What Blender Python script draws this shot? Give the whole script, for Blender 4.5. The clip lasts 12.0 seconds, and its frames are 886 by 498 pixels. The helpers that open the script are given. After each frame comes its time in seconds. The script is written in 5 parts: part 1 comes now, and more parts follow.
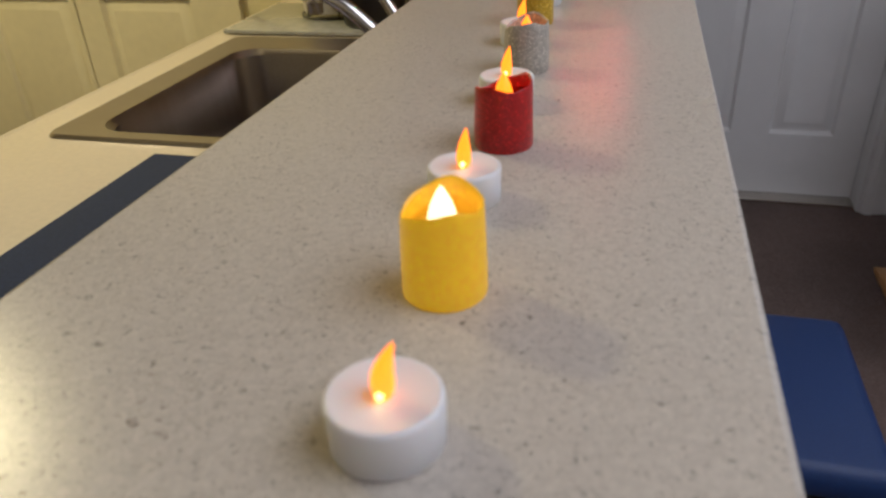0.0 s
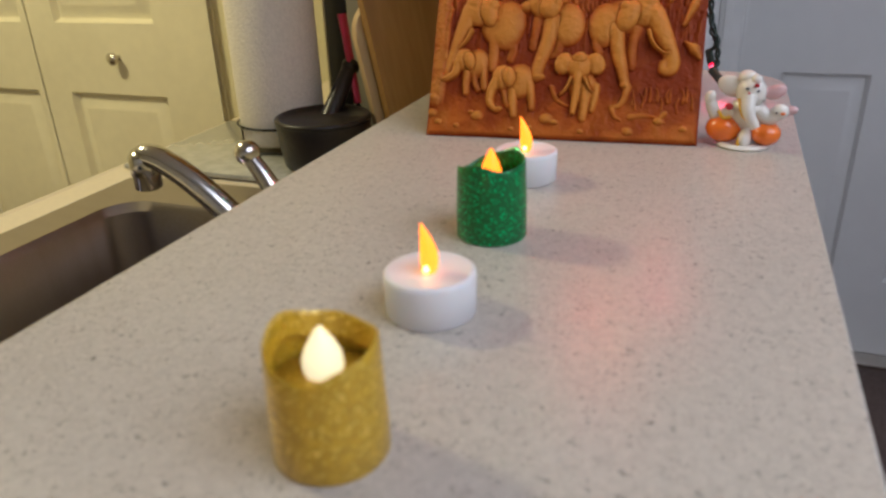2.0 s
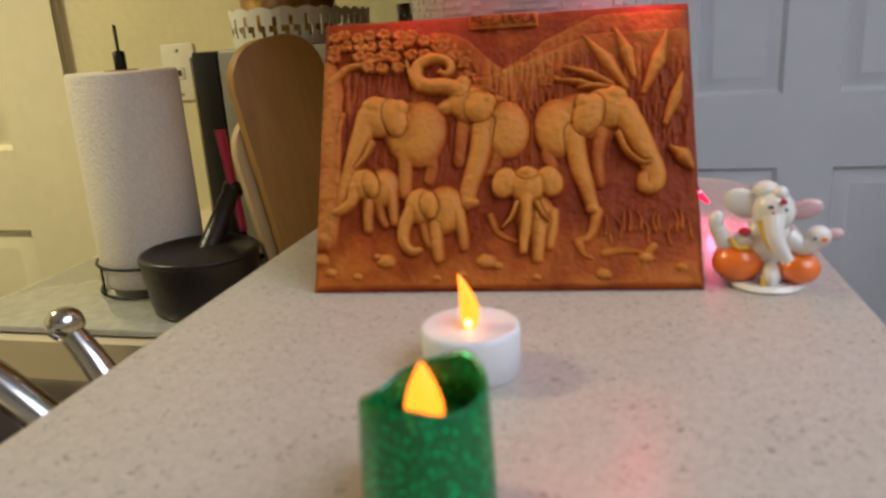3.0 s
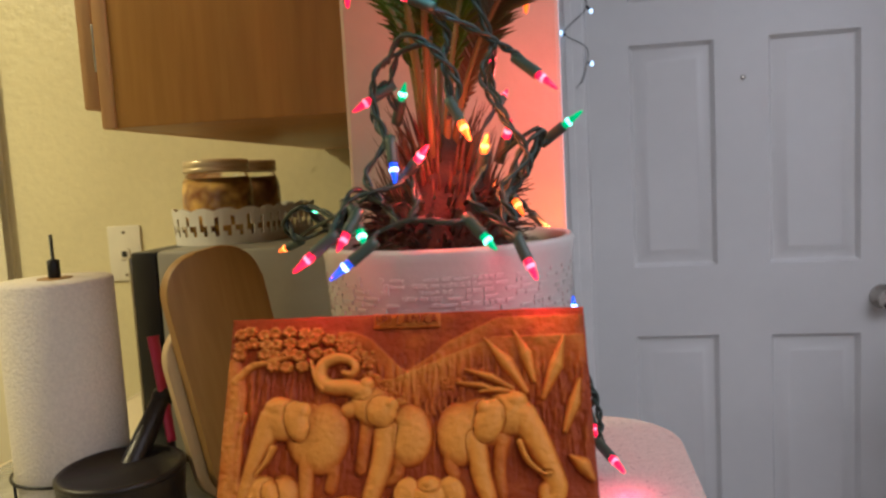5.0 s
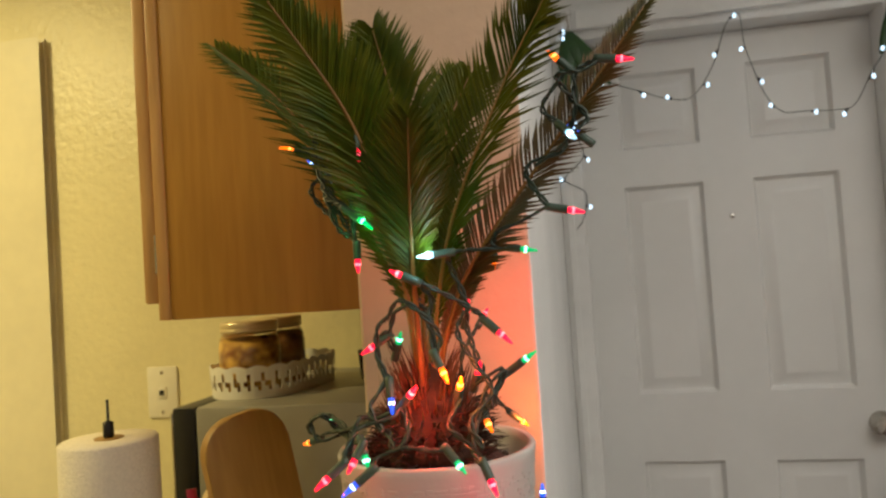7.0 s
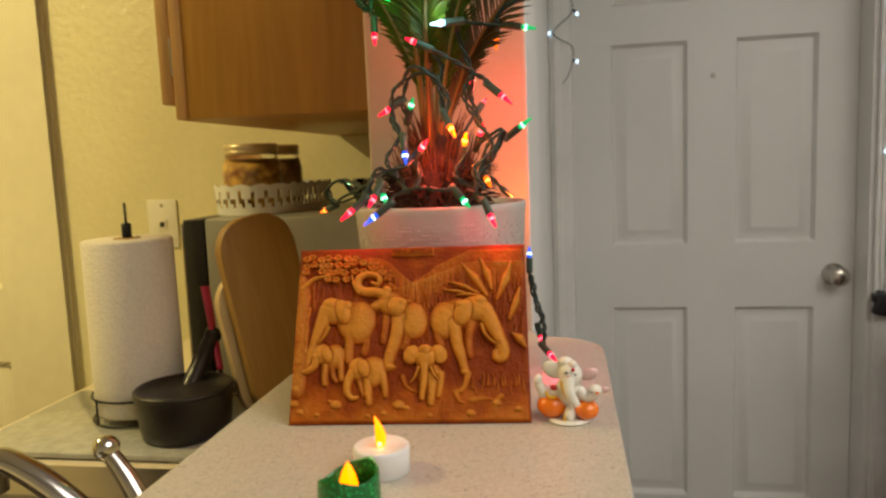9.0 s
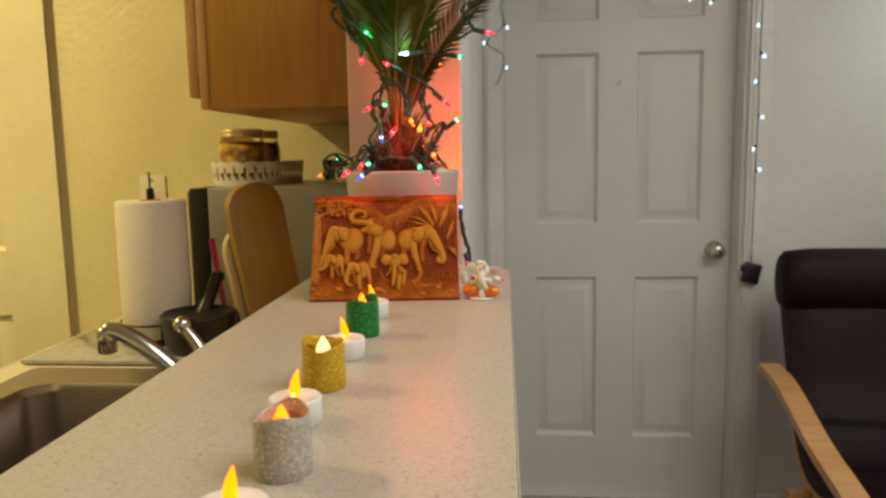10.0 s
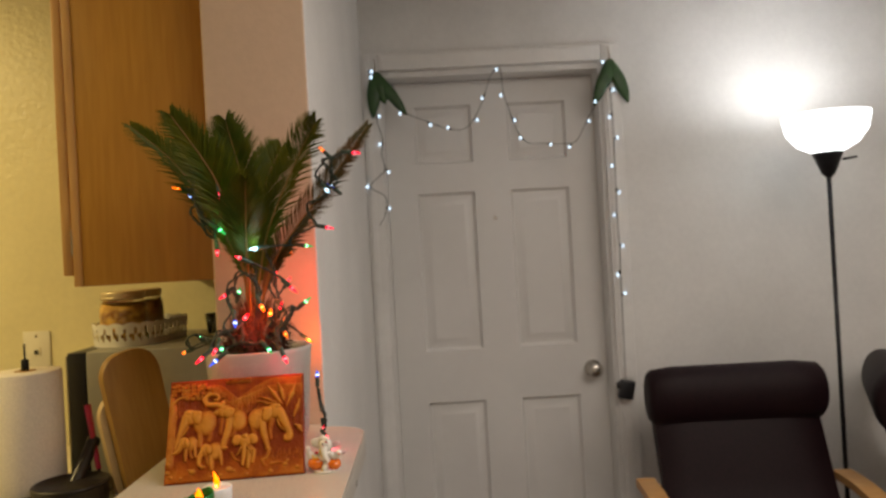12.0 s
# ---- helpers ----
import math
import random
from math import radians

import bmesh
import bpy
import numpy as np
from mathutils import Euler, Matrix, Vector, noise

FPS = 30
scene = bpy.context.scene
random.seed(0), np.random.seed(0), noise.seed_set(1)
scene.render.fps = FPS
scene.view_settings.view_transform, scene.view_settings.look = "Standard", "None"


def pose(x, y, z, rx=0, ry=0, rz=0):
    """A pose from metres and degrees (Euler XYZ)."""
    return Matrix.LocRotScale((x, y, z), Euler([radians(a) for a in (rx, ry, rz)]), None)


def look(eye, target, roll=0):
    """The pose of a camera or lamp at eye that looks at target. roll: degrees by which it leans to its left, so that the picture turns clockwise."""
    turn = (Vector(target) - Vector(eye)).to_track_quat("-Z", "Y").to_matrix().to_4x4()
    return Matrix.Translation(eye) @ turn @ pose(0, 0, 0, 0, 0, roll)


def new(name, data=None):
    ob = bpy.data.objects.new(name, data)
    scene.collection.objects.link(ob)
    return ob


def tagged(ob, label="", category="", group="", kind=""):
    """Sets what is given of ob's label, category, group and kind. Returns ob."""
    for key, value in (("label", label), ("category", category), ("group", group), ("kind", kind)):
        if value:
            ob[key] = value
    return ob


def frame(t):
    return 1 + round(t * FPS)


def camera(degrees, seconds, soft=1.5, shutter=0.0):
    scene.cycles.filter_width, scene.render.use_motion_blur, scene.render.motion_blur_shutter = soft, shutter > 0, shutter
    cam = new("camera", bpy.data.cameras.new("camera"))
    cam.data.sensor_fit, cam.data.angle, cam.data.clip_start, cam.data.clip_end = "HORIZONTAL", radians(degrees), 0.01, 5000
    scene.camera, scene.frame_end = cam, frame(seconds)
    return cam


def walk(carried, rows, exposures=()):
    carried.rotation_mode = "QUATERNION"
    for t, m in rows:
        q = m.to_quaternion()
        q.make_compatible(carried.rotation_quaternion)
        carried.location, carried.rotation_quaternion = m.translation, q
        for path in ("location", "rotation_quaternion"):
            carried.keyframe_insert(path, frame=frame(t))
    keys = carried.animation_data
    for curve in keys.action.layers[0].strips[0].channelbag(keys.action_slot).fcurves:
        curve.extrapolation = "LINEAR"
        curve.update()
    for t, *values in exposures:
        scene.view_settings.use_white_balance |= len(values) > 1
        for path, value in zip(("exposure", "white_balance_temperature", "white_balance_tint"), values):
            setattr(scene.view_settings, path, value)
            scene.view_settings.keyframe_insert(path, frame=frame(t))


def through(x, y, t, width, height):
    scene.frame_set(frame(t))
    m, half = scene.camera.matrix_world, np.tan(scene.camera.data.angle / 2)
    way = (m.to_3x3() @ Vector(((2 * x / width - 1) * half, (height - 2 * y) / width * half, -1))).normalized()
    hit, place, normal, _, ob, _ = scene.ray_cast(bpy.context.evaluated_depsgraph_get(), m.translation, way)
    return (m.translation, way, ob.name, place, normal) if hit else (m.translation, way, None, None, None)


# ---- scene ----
PATH = [
    (0, (0.1168, -1.0701, 1.2357), (-0.1147, -0.2341, 0.7383), -2.66),
    (0.5, (0.1163, -0.9569, 1.2286), (-0.1512, -0.1061, 0.7762), -1.55),
    (1, (0.1407, -0.8078, 1.2275), (-0.1888, 0.0222, 0.7774), -1.90),
    (1.5, (0.1515, -0.6566, 1.2357), (-0.1958, 0.1748, 0.8019), -1.60),
    (2, (0.1182, -0.4966, 1.2160), (-0.2130, 0.3533, 0.8061), -2.07),
    (2.5, (0.0794, -0.4009, 1.1952), (-0.1847, 0.5039, 0.8610), -3.02),
    (3, (0.0644, -0.3314, 1.1939), (-0.1614, 0.6016, 0.9136), -3.43),
    (3.2, (0.0628, -0.3129, 1.1916), (-0.1488, 0.6343, 0.9508), -3.52),
    (4.8, (0.0847, -0.3028, 1.2640), (-0.0790, 0.6765, 1.1455), -2.95),
    (5, (0.0947, -0.3095, 1.2763), (-0.0735, 0.6715, 1.1792), -3.14),
    (5.5, (0.1059, -0.3336, 1.3037), (-0.0708, 0.6495, 1.2561), -3.20),
    (6, (0.1219, -0.3635, 1.3372), (-0.0620, 0.6195, 1.3313), -3.35),
    (6.5, (0.1410, -0.4045, 1.3701), (-0.0498, 0.5768, 1.3976), -3.85),
    (6.7, (0.1464, -0.4196, 1.3796), (-0.0459, 0.5610, 1.4186), -3.94),
    (8.3, (0.1662, -0.4926, 1.3420), (-0.0154, 0.4903, 1.3105), -2.02),
    (8.5, (0.1643, -0.4839, 1.3202), (-0.0149, 0.4980, 1.2597), -2.02),
    (9, (0.1381, -0.5341, 1.2751), (-0.0304, 0.4445, 1.1570), -2.30),
    (9.5, (0.1244, -0.7127, 1.2458), (-0.0098, 0.2684, 1.1060), -1.73),
    (10, (0.1682, -0.9088, 1.2576), (0.0827, 0.0791, 1.1286), -0.99),
    (10.5, (0.2388, -0.9836, 1.3056), (0.2091, 0.0114, 1.2101), -1.12),
    (11, (0.2825, -1.0130, 1.3546), (0.2984, -0.0140, 1.3108), -1.75),
    (11.5, (0.2921, -1.0247, 1.3723), (0.3188, -0.0250, 1.3666), -2.54),
    (12, (0.2969, -1.0260, 1.3731), (0.3219, -0.0264, 1.3792), -3.15),
]
cam = camera(62.79, 12.0, soft=2.4)
cam.data.dof.use_dof, cam.data.dof.focus_distance, cam.data.dof.aperture_fstop = True, 0.68, 11
walk(cam, [(t, look(eye, target, roll)) for t, eye, target, roll in PATH],
     [(0.0, -0.42, 5400, 12), (0.5, -0.45, 5450, 12), (2.0, -0.18, 5150, 11), (3.2, -0.10, 5150, 10), (5.0, 0.0, 5350, 13), (6.7, 0.04, 6350, 4), (8.3, 0.0, 6700, 2), (10.0, -0.06, 6700, 2), (12.0, -0.20, 6950, 10)])

# ---------------------------------------------------------------- light
BAR = 1.07          # height of the bar top
SINK_TOP = 0.876    # height of the kitchen worktop

world = bpy.data.worlds.new("night")
world.use_nodes = True
world.node_tree.nodes["Background"].inputs[0].default_value = (0.02, 0.025, 0.04, 1)
world.node_tree.nodes["Background"].inputs[1].default_value = 0.3
scene.world = world


def lamp(name, kind, place, power, color, size=0.1):
    data = bpy.data.lights.new(name, kind)
    data.energy, data.color = power, color
    if kind == "AREA":
        data.shape, data.size = "DISK", size
    else:
        data.shadow_soft_size = size
    ob = new(name, data)
    ob.location = place
    return ob


lamp("kitchen_ceiling_lamp", "AREA", (-1.70, 0.08, 2.36), 34, (1.0, 0.775, 0.345), 0.26)
lamp("torchiere_lamp", "POINT", (1.644, 1.341, 1.722), 7.0, (0.90, 0.94, 1.0), 0.06)
# unseen broad disc, added to fill the living side with light
lamp("living_fill_lamp", "AREA", (1.45, -0.75, 2.36), 43, (1.0, 0.92, 0.86), 2.0)

# the glow of the coloured bulbs, added as point lamps, most beside a matching bulb
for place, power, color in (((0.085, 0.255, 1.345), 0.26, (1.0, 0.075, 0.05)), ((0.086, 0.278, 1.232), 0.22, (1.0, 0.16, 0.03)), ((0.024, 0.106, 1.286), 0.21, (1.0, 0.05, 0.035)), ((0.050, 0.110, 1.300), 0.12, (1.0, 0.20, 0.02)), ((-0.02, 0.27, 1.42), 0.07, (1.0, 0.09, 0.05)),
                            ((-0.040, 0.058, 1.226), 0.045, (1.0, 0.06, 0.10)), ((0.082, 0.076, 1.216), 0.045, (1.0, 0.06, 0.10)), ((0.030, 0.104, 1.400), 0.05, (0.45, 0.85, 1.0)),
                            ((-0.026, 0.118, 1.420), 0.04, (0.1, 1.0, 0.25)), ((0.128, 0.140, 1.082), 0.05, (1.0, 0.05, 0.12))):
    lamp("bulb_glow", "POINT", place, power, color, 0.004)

# ---------------------------------------------------------------- materials


def material(name, color, rough=0.5, metal=0.0, second=None, grain=40.0, spread=0.12, bump=0.0, bump_scale=200.0,
             stretch=(1, 1, 1), undertone=0.06, coat=0.0, emit=None, power=0.0, through=0.0, sss=0.0):
    m = bpy.data.materials.new(name)
    m.use_nodes = True
    nt = m.node_tree
    n, l = nt.nodes, nt.links
    b = n["Principled BSDF"]
    b.inputs["Roughness"].default_value = rough
    b.inputs["Metallic"].default_value = metal
    b.inputs["Coat Weight"].default_value = coat
    b.inputs["Transmission Weight"].default_value = through
    if sss:
        b.inputs["Subsurface Weight"].default_value = sss
        b.inputs["Subsurface Radius"].default_value = (0.01, 0.006, 0.004)
    coord = n.new("ShaderNodeTexCoord")
    mapping = n.new("ShaderNodeMapping")
    mapping.inputs["Scale"].default_value = stretch
    l.new(coord.outputs["Object"], mapping.inputs["Vector"])
    fine = n.new("ShaderNodeTexNoise")
    fine.inputs["Scale"].default_value = grain
    fine.inputs["Detail"].default_value = 6
    l.new(mapping.outputs[0], fine.inputs["Vector"])
    broad = n.new("ShaderNodeTexNoise")
    broad.inputs["Scale"].default_value = 3.0
    broad.inputs["Detail"].default_value = 3
    l.new(mapping.outputs[0], broad.inputs["Vector"])
    mix = n.new("ShaderNodeMix")
    mix.data_type = "RGBA"
    second = second or tuple(c * (1 - 2 * spread) for c in color)
    mix.inputs[6].default_value = (*color, 1)
    mix.inputs[7].default_value = (*second, 1)
    ramp = n.new("ShaderNodeMapRange")
    ramp.inputs[1].default_value, ramp.inputs[2].default_value = 0.35, 0.65
    l.new(fine.outputs["Fac"], ramp.inputs[0])
    l.new(ramp.outputs[0], mix.inputs[0])
    dim = n.new("ShaderNodeMix")
    dim.data_type, dim.blend_type = "RGBA", "MULTIPLY"
    dim.inputs[0].default_value = 1.0
    shade = n.new("ShaderNodeMapRange")
    shade.inputs[1].default_value, shade.inputs[2].default_value = 0.3, 0.7
    shade.inputs[3].default_value, shade.inputs[4].default_value = 1 - undertone, 1 + undertone
    l.new(broad.outputs["Fac"], shade.inputs[0])
    l.new(mix.outputs[2], dim.inputs[6])
    l.new(shade.outputs[0], dim.inputs[7])
    l.new(dim.outputs[2], b.inputs["Base Color"])
    rr = n.new("ShaderNodeMapRange")
    rr.inputs[3].default_value, rr.inputs[4].default_value = max(0.02, rough * 0.85), min(1, rough * 1.15)
    l.new(broad.outputs["Fac"], rr.inputs[0])
    l.new(rr.outputs[0], b.inputs["Roughness"])
    if bump:
        bn = n.new("ShaderNodeTexNoise")
        bn.inputs["Scale"].default_value = bump_scale
        bn.inputs["Detail"].default_value = 3
        l.new(mapping.outputs[0], bn.inputs["Vector"])
        bp = n.new("ShaderNodeBump")
        bp.inputs["Strength"].default_value = bump
        bp.inputs["Distance"].default_value = 0.002
        l.new(bn.outputs["Fac"], bp.inputs["Height"])
        l.new(bp.outputs[0], b.inputs["Normal"])
    if emit:
        b.inputs["Emission Color"].default_value = (*emit, 1)
        b.inputs["Emission Strength"].default_value = power
    return m


def speckled(name, color, dark, rough):
    """Stone-look laminate: fine grain, clustered dark flecks and sparse brown ones."""
    m = material(name, color, rough, grain=260, spread=0.07, undertone=0.03, bump=0.05, bump_scale=500)
    n, l = m.node_tree.nodes, m.node_tree.links
    b = n["Principled BSDF"]
    base = b.inputs["Base Color"].links[0].from_socket
    coord = n.new("ShaderNodeTexCoord")
    for scale, size, amount, tone in ((430, 0.26, 0.62, dark), (290, 0.20, 0.74, tuple(c * 0.45 for c in dark)), (520, 0.3, 0.5, tuple(min(1, c * 1.2) for c in color))):
        warp = n.new("ShaderNodeTexNoise")
        warp.inputs["Scale"].default_value = scale * 0.7
        l.new(coord.outputs["Object"], warp.inputs["Vector"])
        add = n.new("ShaderNodeMix")
        add.data_type, add.blend_type = "RGBA", "LINEAR_LIGHT"
        add.inputs[0].default_value = 0.006
        l.new(coord.outputs["Object"], add.inputs[6])
        l.new(warp.outputs["Color"], add.inputs[7])
        v = n.new("ShaderNodeTexVoronoi")
        v.inputs["Scale"].default_value = scale
        l.new(add.outputs[2], v.inputs["Vector"])
        near = n.new("ShaderNodeMapRange")
        near.inputs[1].default_value, near.inputs[2].default_value = size, size + 0.12
        near.inputs[3].default_value, near.inputs[4].default_value = 1, 0
        l.new(v.outputs["Distance"], near.inputs[0])
        sep = n.new("ShaderNodeSeparateColor")
        l.new(v.outputs["Color"], sep.inputs[0])
        pick = n.new("ShaderNodeMath")
        pick.operation = "GREATER_THAN"
        pick.inputs[1].default_value = amount
        l.new(sep.outputs[0], pick.inputs[0])
        both = n.new("ShaderNodeMath")
        both.operation = "MULTIPLY"
        l.new(near.outputs[0], both.inputs[0])
        l.new(pick.outputs[0], both.inputs[1])
        soft = n.new("ShaderNodeMath")
        soft.operation = "MULTIPLY"
        soft.inputs[1].default_value = 0.78
        l.new(both.outputs[0], soft.inputs[0])
        mix = n.new("ShaderNodeMix")
        mix.data_type = "RGBA"
        mix.inputs[7].default_value = (*tone, 1)
        l.new(soft.outputs[0], mix.inputs[0])
        l.new(base, mix.inputs[6])
        base = mix.outputs[2]
    l.new(base, b.inputs["Base Color"])
    return m


def glitter(name, color, bright, rough=0.32, metal=0.25, power=0.0):
    """Plastic strewn with glitter flakes, each lying at its own angle."""
    m = material(name, color, rough, metal, grain=300, spread=0.12, undertone=0.08, sss=0.0)
    n, l = m.node_tree.nodes, m.node_tree.links
    b = n["Principled BSDF"]
    base = b.inputs["Base Color"].links[0].from_socket
    coord = n.new("ShaderNodeTexCoord")
    v = n.new("ShaderNodeTexVoronoi")
    v.inputs["Scale"].default_value = 1150
    l.new(coord.outputs["Object"], v.inputs["Vector"])
    sep = n.new("ShaderNodeSeparateColor")
    l.new(v.outputs["Color"], sep.inputs[0])
    pick = n.new("ShaderNodeMapRange")
    pick.inputs[1].default_value, pick.inputs[2].default_value = 0.82, 0.98
    l.new(sep.outputs[0], pick.inputs[0])
    mix = n.new("ShaderNodeMix")
    mix.data_type = "RGBA"
    mix.inputs[7].default_value = (*bright, 1)
    l.new(pick.outputs[0], mix.inputs[0])
    l.new(base, mix.inputs[6])
    l.new(mix.outputs[2], b.inputs["Base Color"])
    l.new(pick.outputs[0], b.inputs["Metallic"])
    bp = n.new("ShaderNodeBump")
    bp.inputs["Strength"].default_value = 0.28
    bp.inputs["Distance"].default_value = 0.0006
    l.new(sep.outputs[1], bp.inputs["Height"])
    l.new(bp.outputs[0], b.inputs["Normal"])
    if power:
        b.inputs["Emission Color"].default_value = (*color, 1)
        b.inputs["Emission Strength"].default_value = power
    return m


def relief_clay(name, undertone, body, raised_tone):
    """Fired clay coloured by carved depth: dark red low down, pale tan where raised."""
    m = material(name, body, 0.55, grain=60, spread=0.12, undertone=0.16, bump=0.5, bump_scale=300)
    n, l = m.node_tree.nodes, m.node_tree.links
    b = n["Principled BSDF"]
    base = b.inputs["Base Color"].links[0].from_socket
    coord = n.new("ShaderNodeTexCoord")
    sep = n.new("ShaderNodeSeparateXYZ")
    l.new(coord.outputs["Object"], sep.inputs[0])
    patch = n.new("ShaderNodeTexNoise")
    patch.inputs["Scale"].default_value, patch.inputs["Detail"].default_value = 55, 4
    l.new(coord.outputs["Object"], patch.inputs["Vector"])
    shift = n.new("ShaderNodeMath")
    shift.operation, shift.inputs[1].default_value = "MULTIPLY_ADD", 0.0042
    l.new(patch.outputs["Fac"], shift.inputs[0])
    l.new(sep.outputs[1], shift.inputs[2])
    for low, high, tone, flip in ((0.0002, 0.0024, undertone, False), (-0.0030, 0.0010, raised_tone, True)):
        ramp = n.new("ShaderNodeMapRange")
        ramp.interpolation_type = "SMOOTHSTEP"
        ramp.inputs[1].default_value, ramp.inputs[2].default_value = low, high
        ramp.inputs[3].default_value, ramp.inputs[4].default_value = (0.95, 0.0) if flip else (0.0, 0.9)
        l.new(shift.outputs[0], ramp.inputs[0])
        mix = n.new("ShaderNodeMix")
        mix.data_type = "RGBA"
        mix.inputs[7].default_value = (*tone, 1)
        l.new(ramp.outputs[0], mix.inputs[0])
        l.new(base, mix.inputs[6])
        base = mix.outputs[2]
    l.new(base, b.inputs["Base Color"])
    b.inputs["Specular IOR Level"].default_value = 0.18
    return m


def wood(name, light, dark, along=(1, 1, 1), rough=0.42, grain=14):
    return material(name, light, rough, second=dark, grain=grain, stretch=along, undertone=0.08, bump=0.08, bump_scale=30)


BAR_TOP = speckled("bar_laminate", (0.52, 0.475, 0.41), (0.25, 0.21, 0.165), 0.28)
WORKTOP = material("cream_laminate", (0.72, 0.63, 0.46), 0.35, grain=120, spread=0.03)
YELLOW_WALL = material("cream_wall_paint", (0.76, 0.69, 0.42), 0.40, grain=60, spread=0.02, bump=1.0, bump_scale=62)
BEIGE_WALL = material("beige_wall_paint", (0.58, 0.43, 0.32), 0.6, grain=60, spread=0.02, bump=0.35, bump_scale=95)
WHITE_WALL = material("white_wall_paint", (0.72, 0.71, 0.69), 0.6, grain=60, spread=0.02, bump=0.35, bump_scale=110)
CEILING = material("ceiling_paint", (0.78, 0.77, 0.74), 0.8, grain=60, spread=0.02, bump=0.6, bump_scale=60)
DOOR_WHITE = material("door_enamel", (0.70, 0.69, 0.67), 0.40, grain=25, spread=0.008, undertone=0.03, bump=0.04, bump_scale=80)
TRIM_WHITE = material("trim_enamel", (0.74, 0.73, 0.71), 0.4, grain=30, spread=0.02)
CREAM_DOOR = material("cream_enamel", (0.77, 0.71, 0.50), 0.42, grain=30, spread=0.02)
CARPET = material("brown_carpet", (0.15, 0.105, 0.085), 0.95, second=(0.09, 0.06, 0.05), grain=180, bump=1.0, bump_scale=400, undertone=0.2)
OAK = wood("oak_veneer", (0.47, 0.23, 0.036), (0.41, 0.19, 0.027), (7, 7, 0.6), 0.38)
OAK_EDGE = wood("oak_edge", (0.60, 0.34, 0.11), (0.52, 0.28, 0.09), (9, 9, 0.7), 0.4)
BOARD_WOOD = wood("board_wood", (0.36, 0.20, 0.050), (0.31, 0.165, 0.038), (8, 0.8, 8), 0.5)
BOARD_PALE = wood("pale_board_wood", (0.62, 0.45, 0.23), (0.56, 0.40, 0.19), (8, 0.8, 8), 0.5)
STEEL = material("brushed_steel", (0.34, 0.30, 0.27), 0.36, 1.0, grain=200, stretch=(1, 12, 1), spread=0.05)
CHROME = material("chrome", (0.60, 0.58, 0.56), 0.18, 1.0, spread=0.02)
SATIN_NICKEL = material("satin_nickel", (0.62, 0.58, 0.52), 0.25, 1.0, spread=0.03)
BLACK_METAL = material("black_metal", (0.018, 0.018, 0.02), 0.4, 0.6, spread=0.1)
BLACK_PLASTIC = material("black_plastic", (0.015, 0.015, 0.017), 0.35, spread=0.1)
BLACK_STONE = material("black_stone", (0.016, 0.012, 0.012), 0.35, grain=180, spread=0.2, bump=0.3, bump_scale=300)
GREY_ENAMEL = material("grey_enamel", (0.34, 0.325, 0.29), 0.4, 0.3, spread=0.03)
PAPER = material("paper_towel", (0.82, 0.76, 0.66), 0.95, grain=220, spread=0.05, bump=1.0, bump_scale=260)
GLASS_BOARD = material("grey_glass_board", (0.42, 0.42, 0.38), 0.15, grain=60, spread=0.1, coat=0.5)
NAVY = material("navy_cloth", (0.022, 0.040, 0.105), 0.9, grain=400, spread=0.2, bump=0.6, bump_scale=700)
BLUE = material("blue_vinyl", (0.004, 0.026, 0.115), 0.55, grain=200, spread=0.08, bump=0.2, bump_scale=500)
PINK = material("pink_plastic", (0.55, 0.03, 0.09), 0.4, spread=0.05)
WHITE_PLASTIC = material("white_plastic", (0.80, 0.79, 0.80), 0.42, spread=0.015, sss=0.15)
OFF_WHITE = material("off_white_plastic", (0.78, 0.74, 0.62), 0.4, spread=0.02)
WHITE_METAL = material("white_painted_metal", (0.78, 0.76, 0.70), 0.5, spread=0.03)
GOLD_LID = material("brass_lid", (0.66, 0.54, 0.34), 0.36, 0.55, spread=0.05)
SPICE = material("spices", (0.66, 0.40, 0.08), 0.8, second=(0.22, 0.08, 0.015), grain=55, undertone=0.4)
SPICE_DARK = material("dark_spices", (0.16, 0.05, 0.015), 0.8, second=(0.40, 0.20, 0.05), grain=60, undertone=0.4)
GLASS = material("clear_glass", (0.95, 0.95, 0.92), 0.03, through=1.0, spread=0.0, undertone=0.0)
LEATHER = material("brown_leather", (0.014, 0.0045, 0.0065), 0.55, grain=120, spread=0.2, bump=0.25, bump_scale=350)
LEATHER.node_tree.nodes["Principled BSDF"].inputs["Specular IOR Level"].default_value = 0.18
BENTWOOD = wood("bent_birch", (0.58, 0.32, 0.12), (0.50, 0.26, 0.09), (1, 8, 8), 0.4)
POT = material("white_ceramic", (0.47, 0.445, 0.415), 0.38, spread=0.03, bump=0.1, bump_scale=250)
SOIL = material("soil", (0.022, 0.012, 0.009), 0.95, second=(0.06, 0.03, 0.02), grain=160, bump=1.0, bump_scale=250)
LEAF = material("palm_leaf", (0.040, 0.068, 0.003), 0.5, second=(0.100, 0.098, 0.005), grain=25, undertone=0.25)
LEAF.node_tree.nodes["Principled BSDF"].inputs["Specular IOR Level"].default_value = 0.18
LEAF_DRY = material("palm_leaf_dry", (0.13, 0.055, 0.012), 0.55, second=(0.06, 0.060, 0.010), grain=25, undertone=0.3)
STALK = material("palm_stalk", (0.17, 0.10, 0.016), 0.5, second=(0.24, 0.10, 0.020), grain=30)
TRUNK = material("palm_trunk", (0.055, 0.022, 0.010), 0.9, second=(0.022, 0.010, 0.006), grain=90, bump=1.0, bump_scale=200)
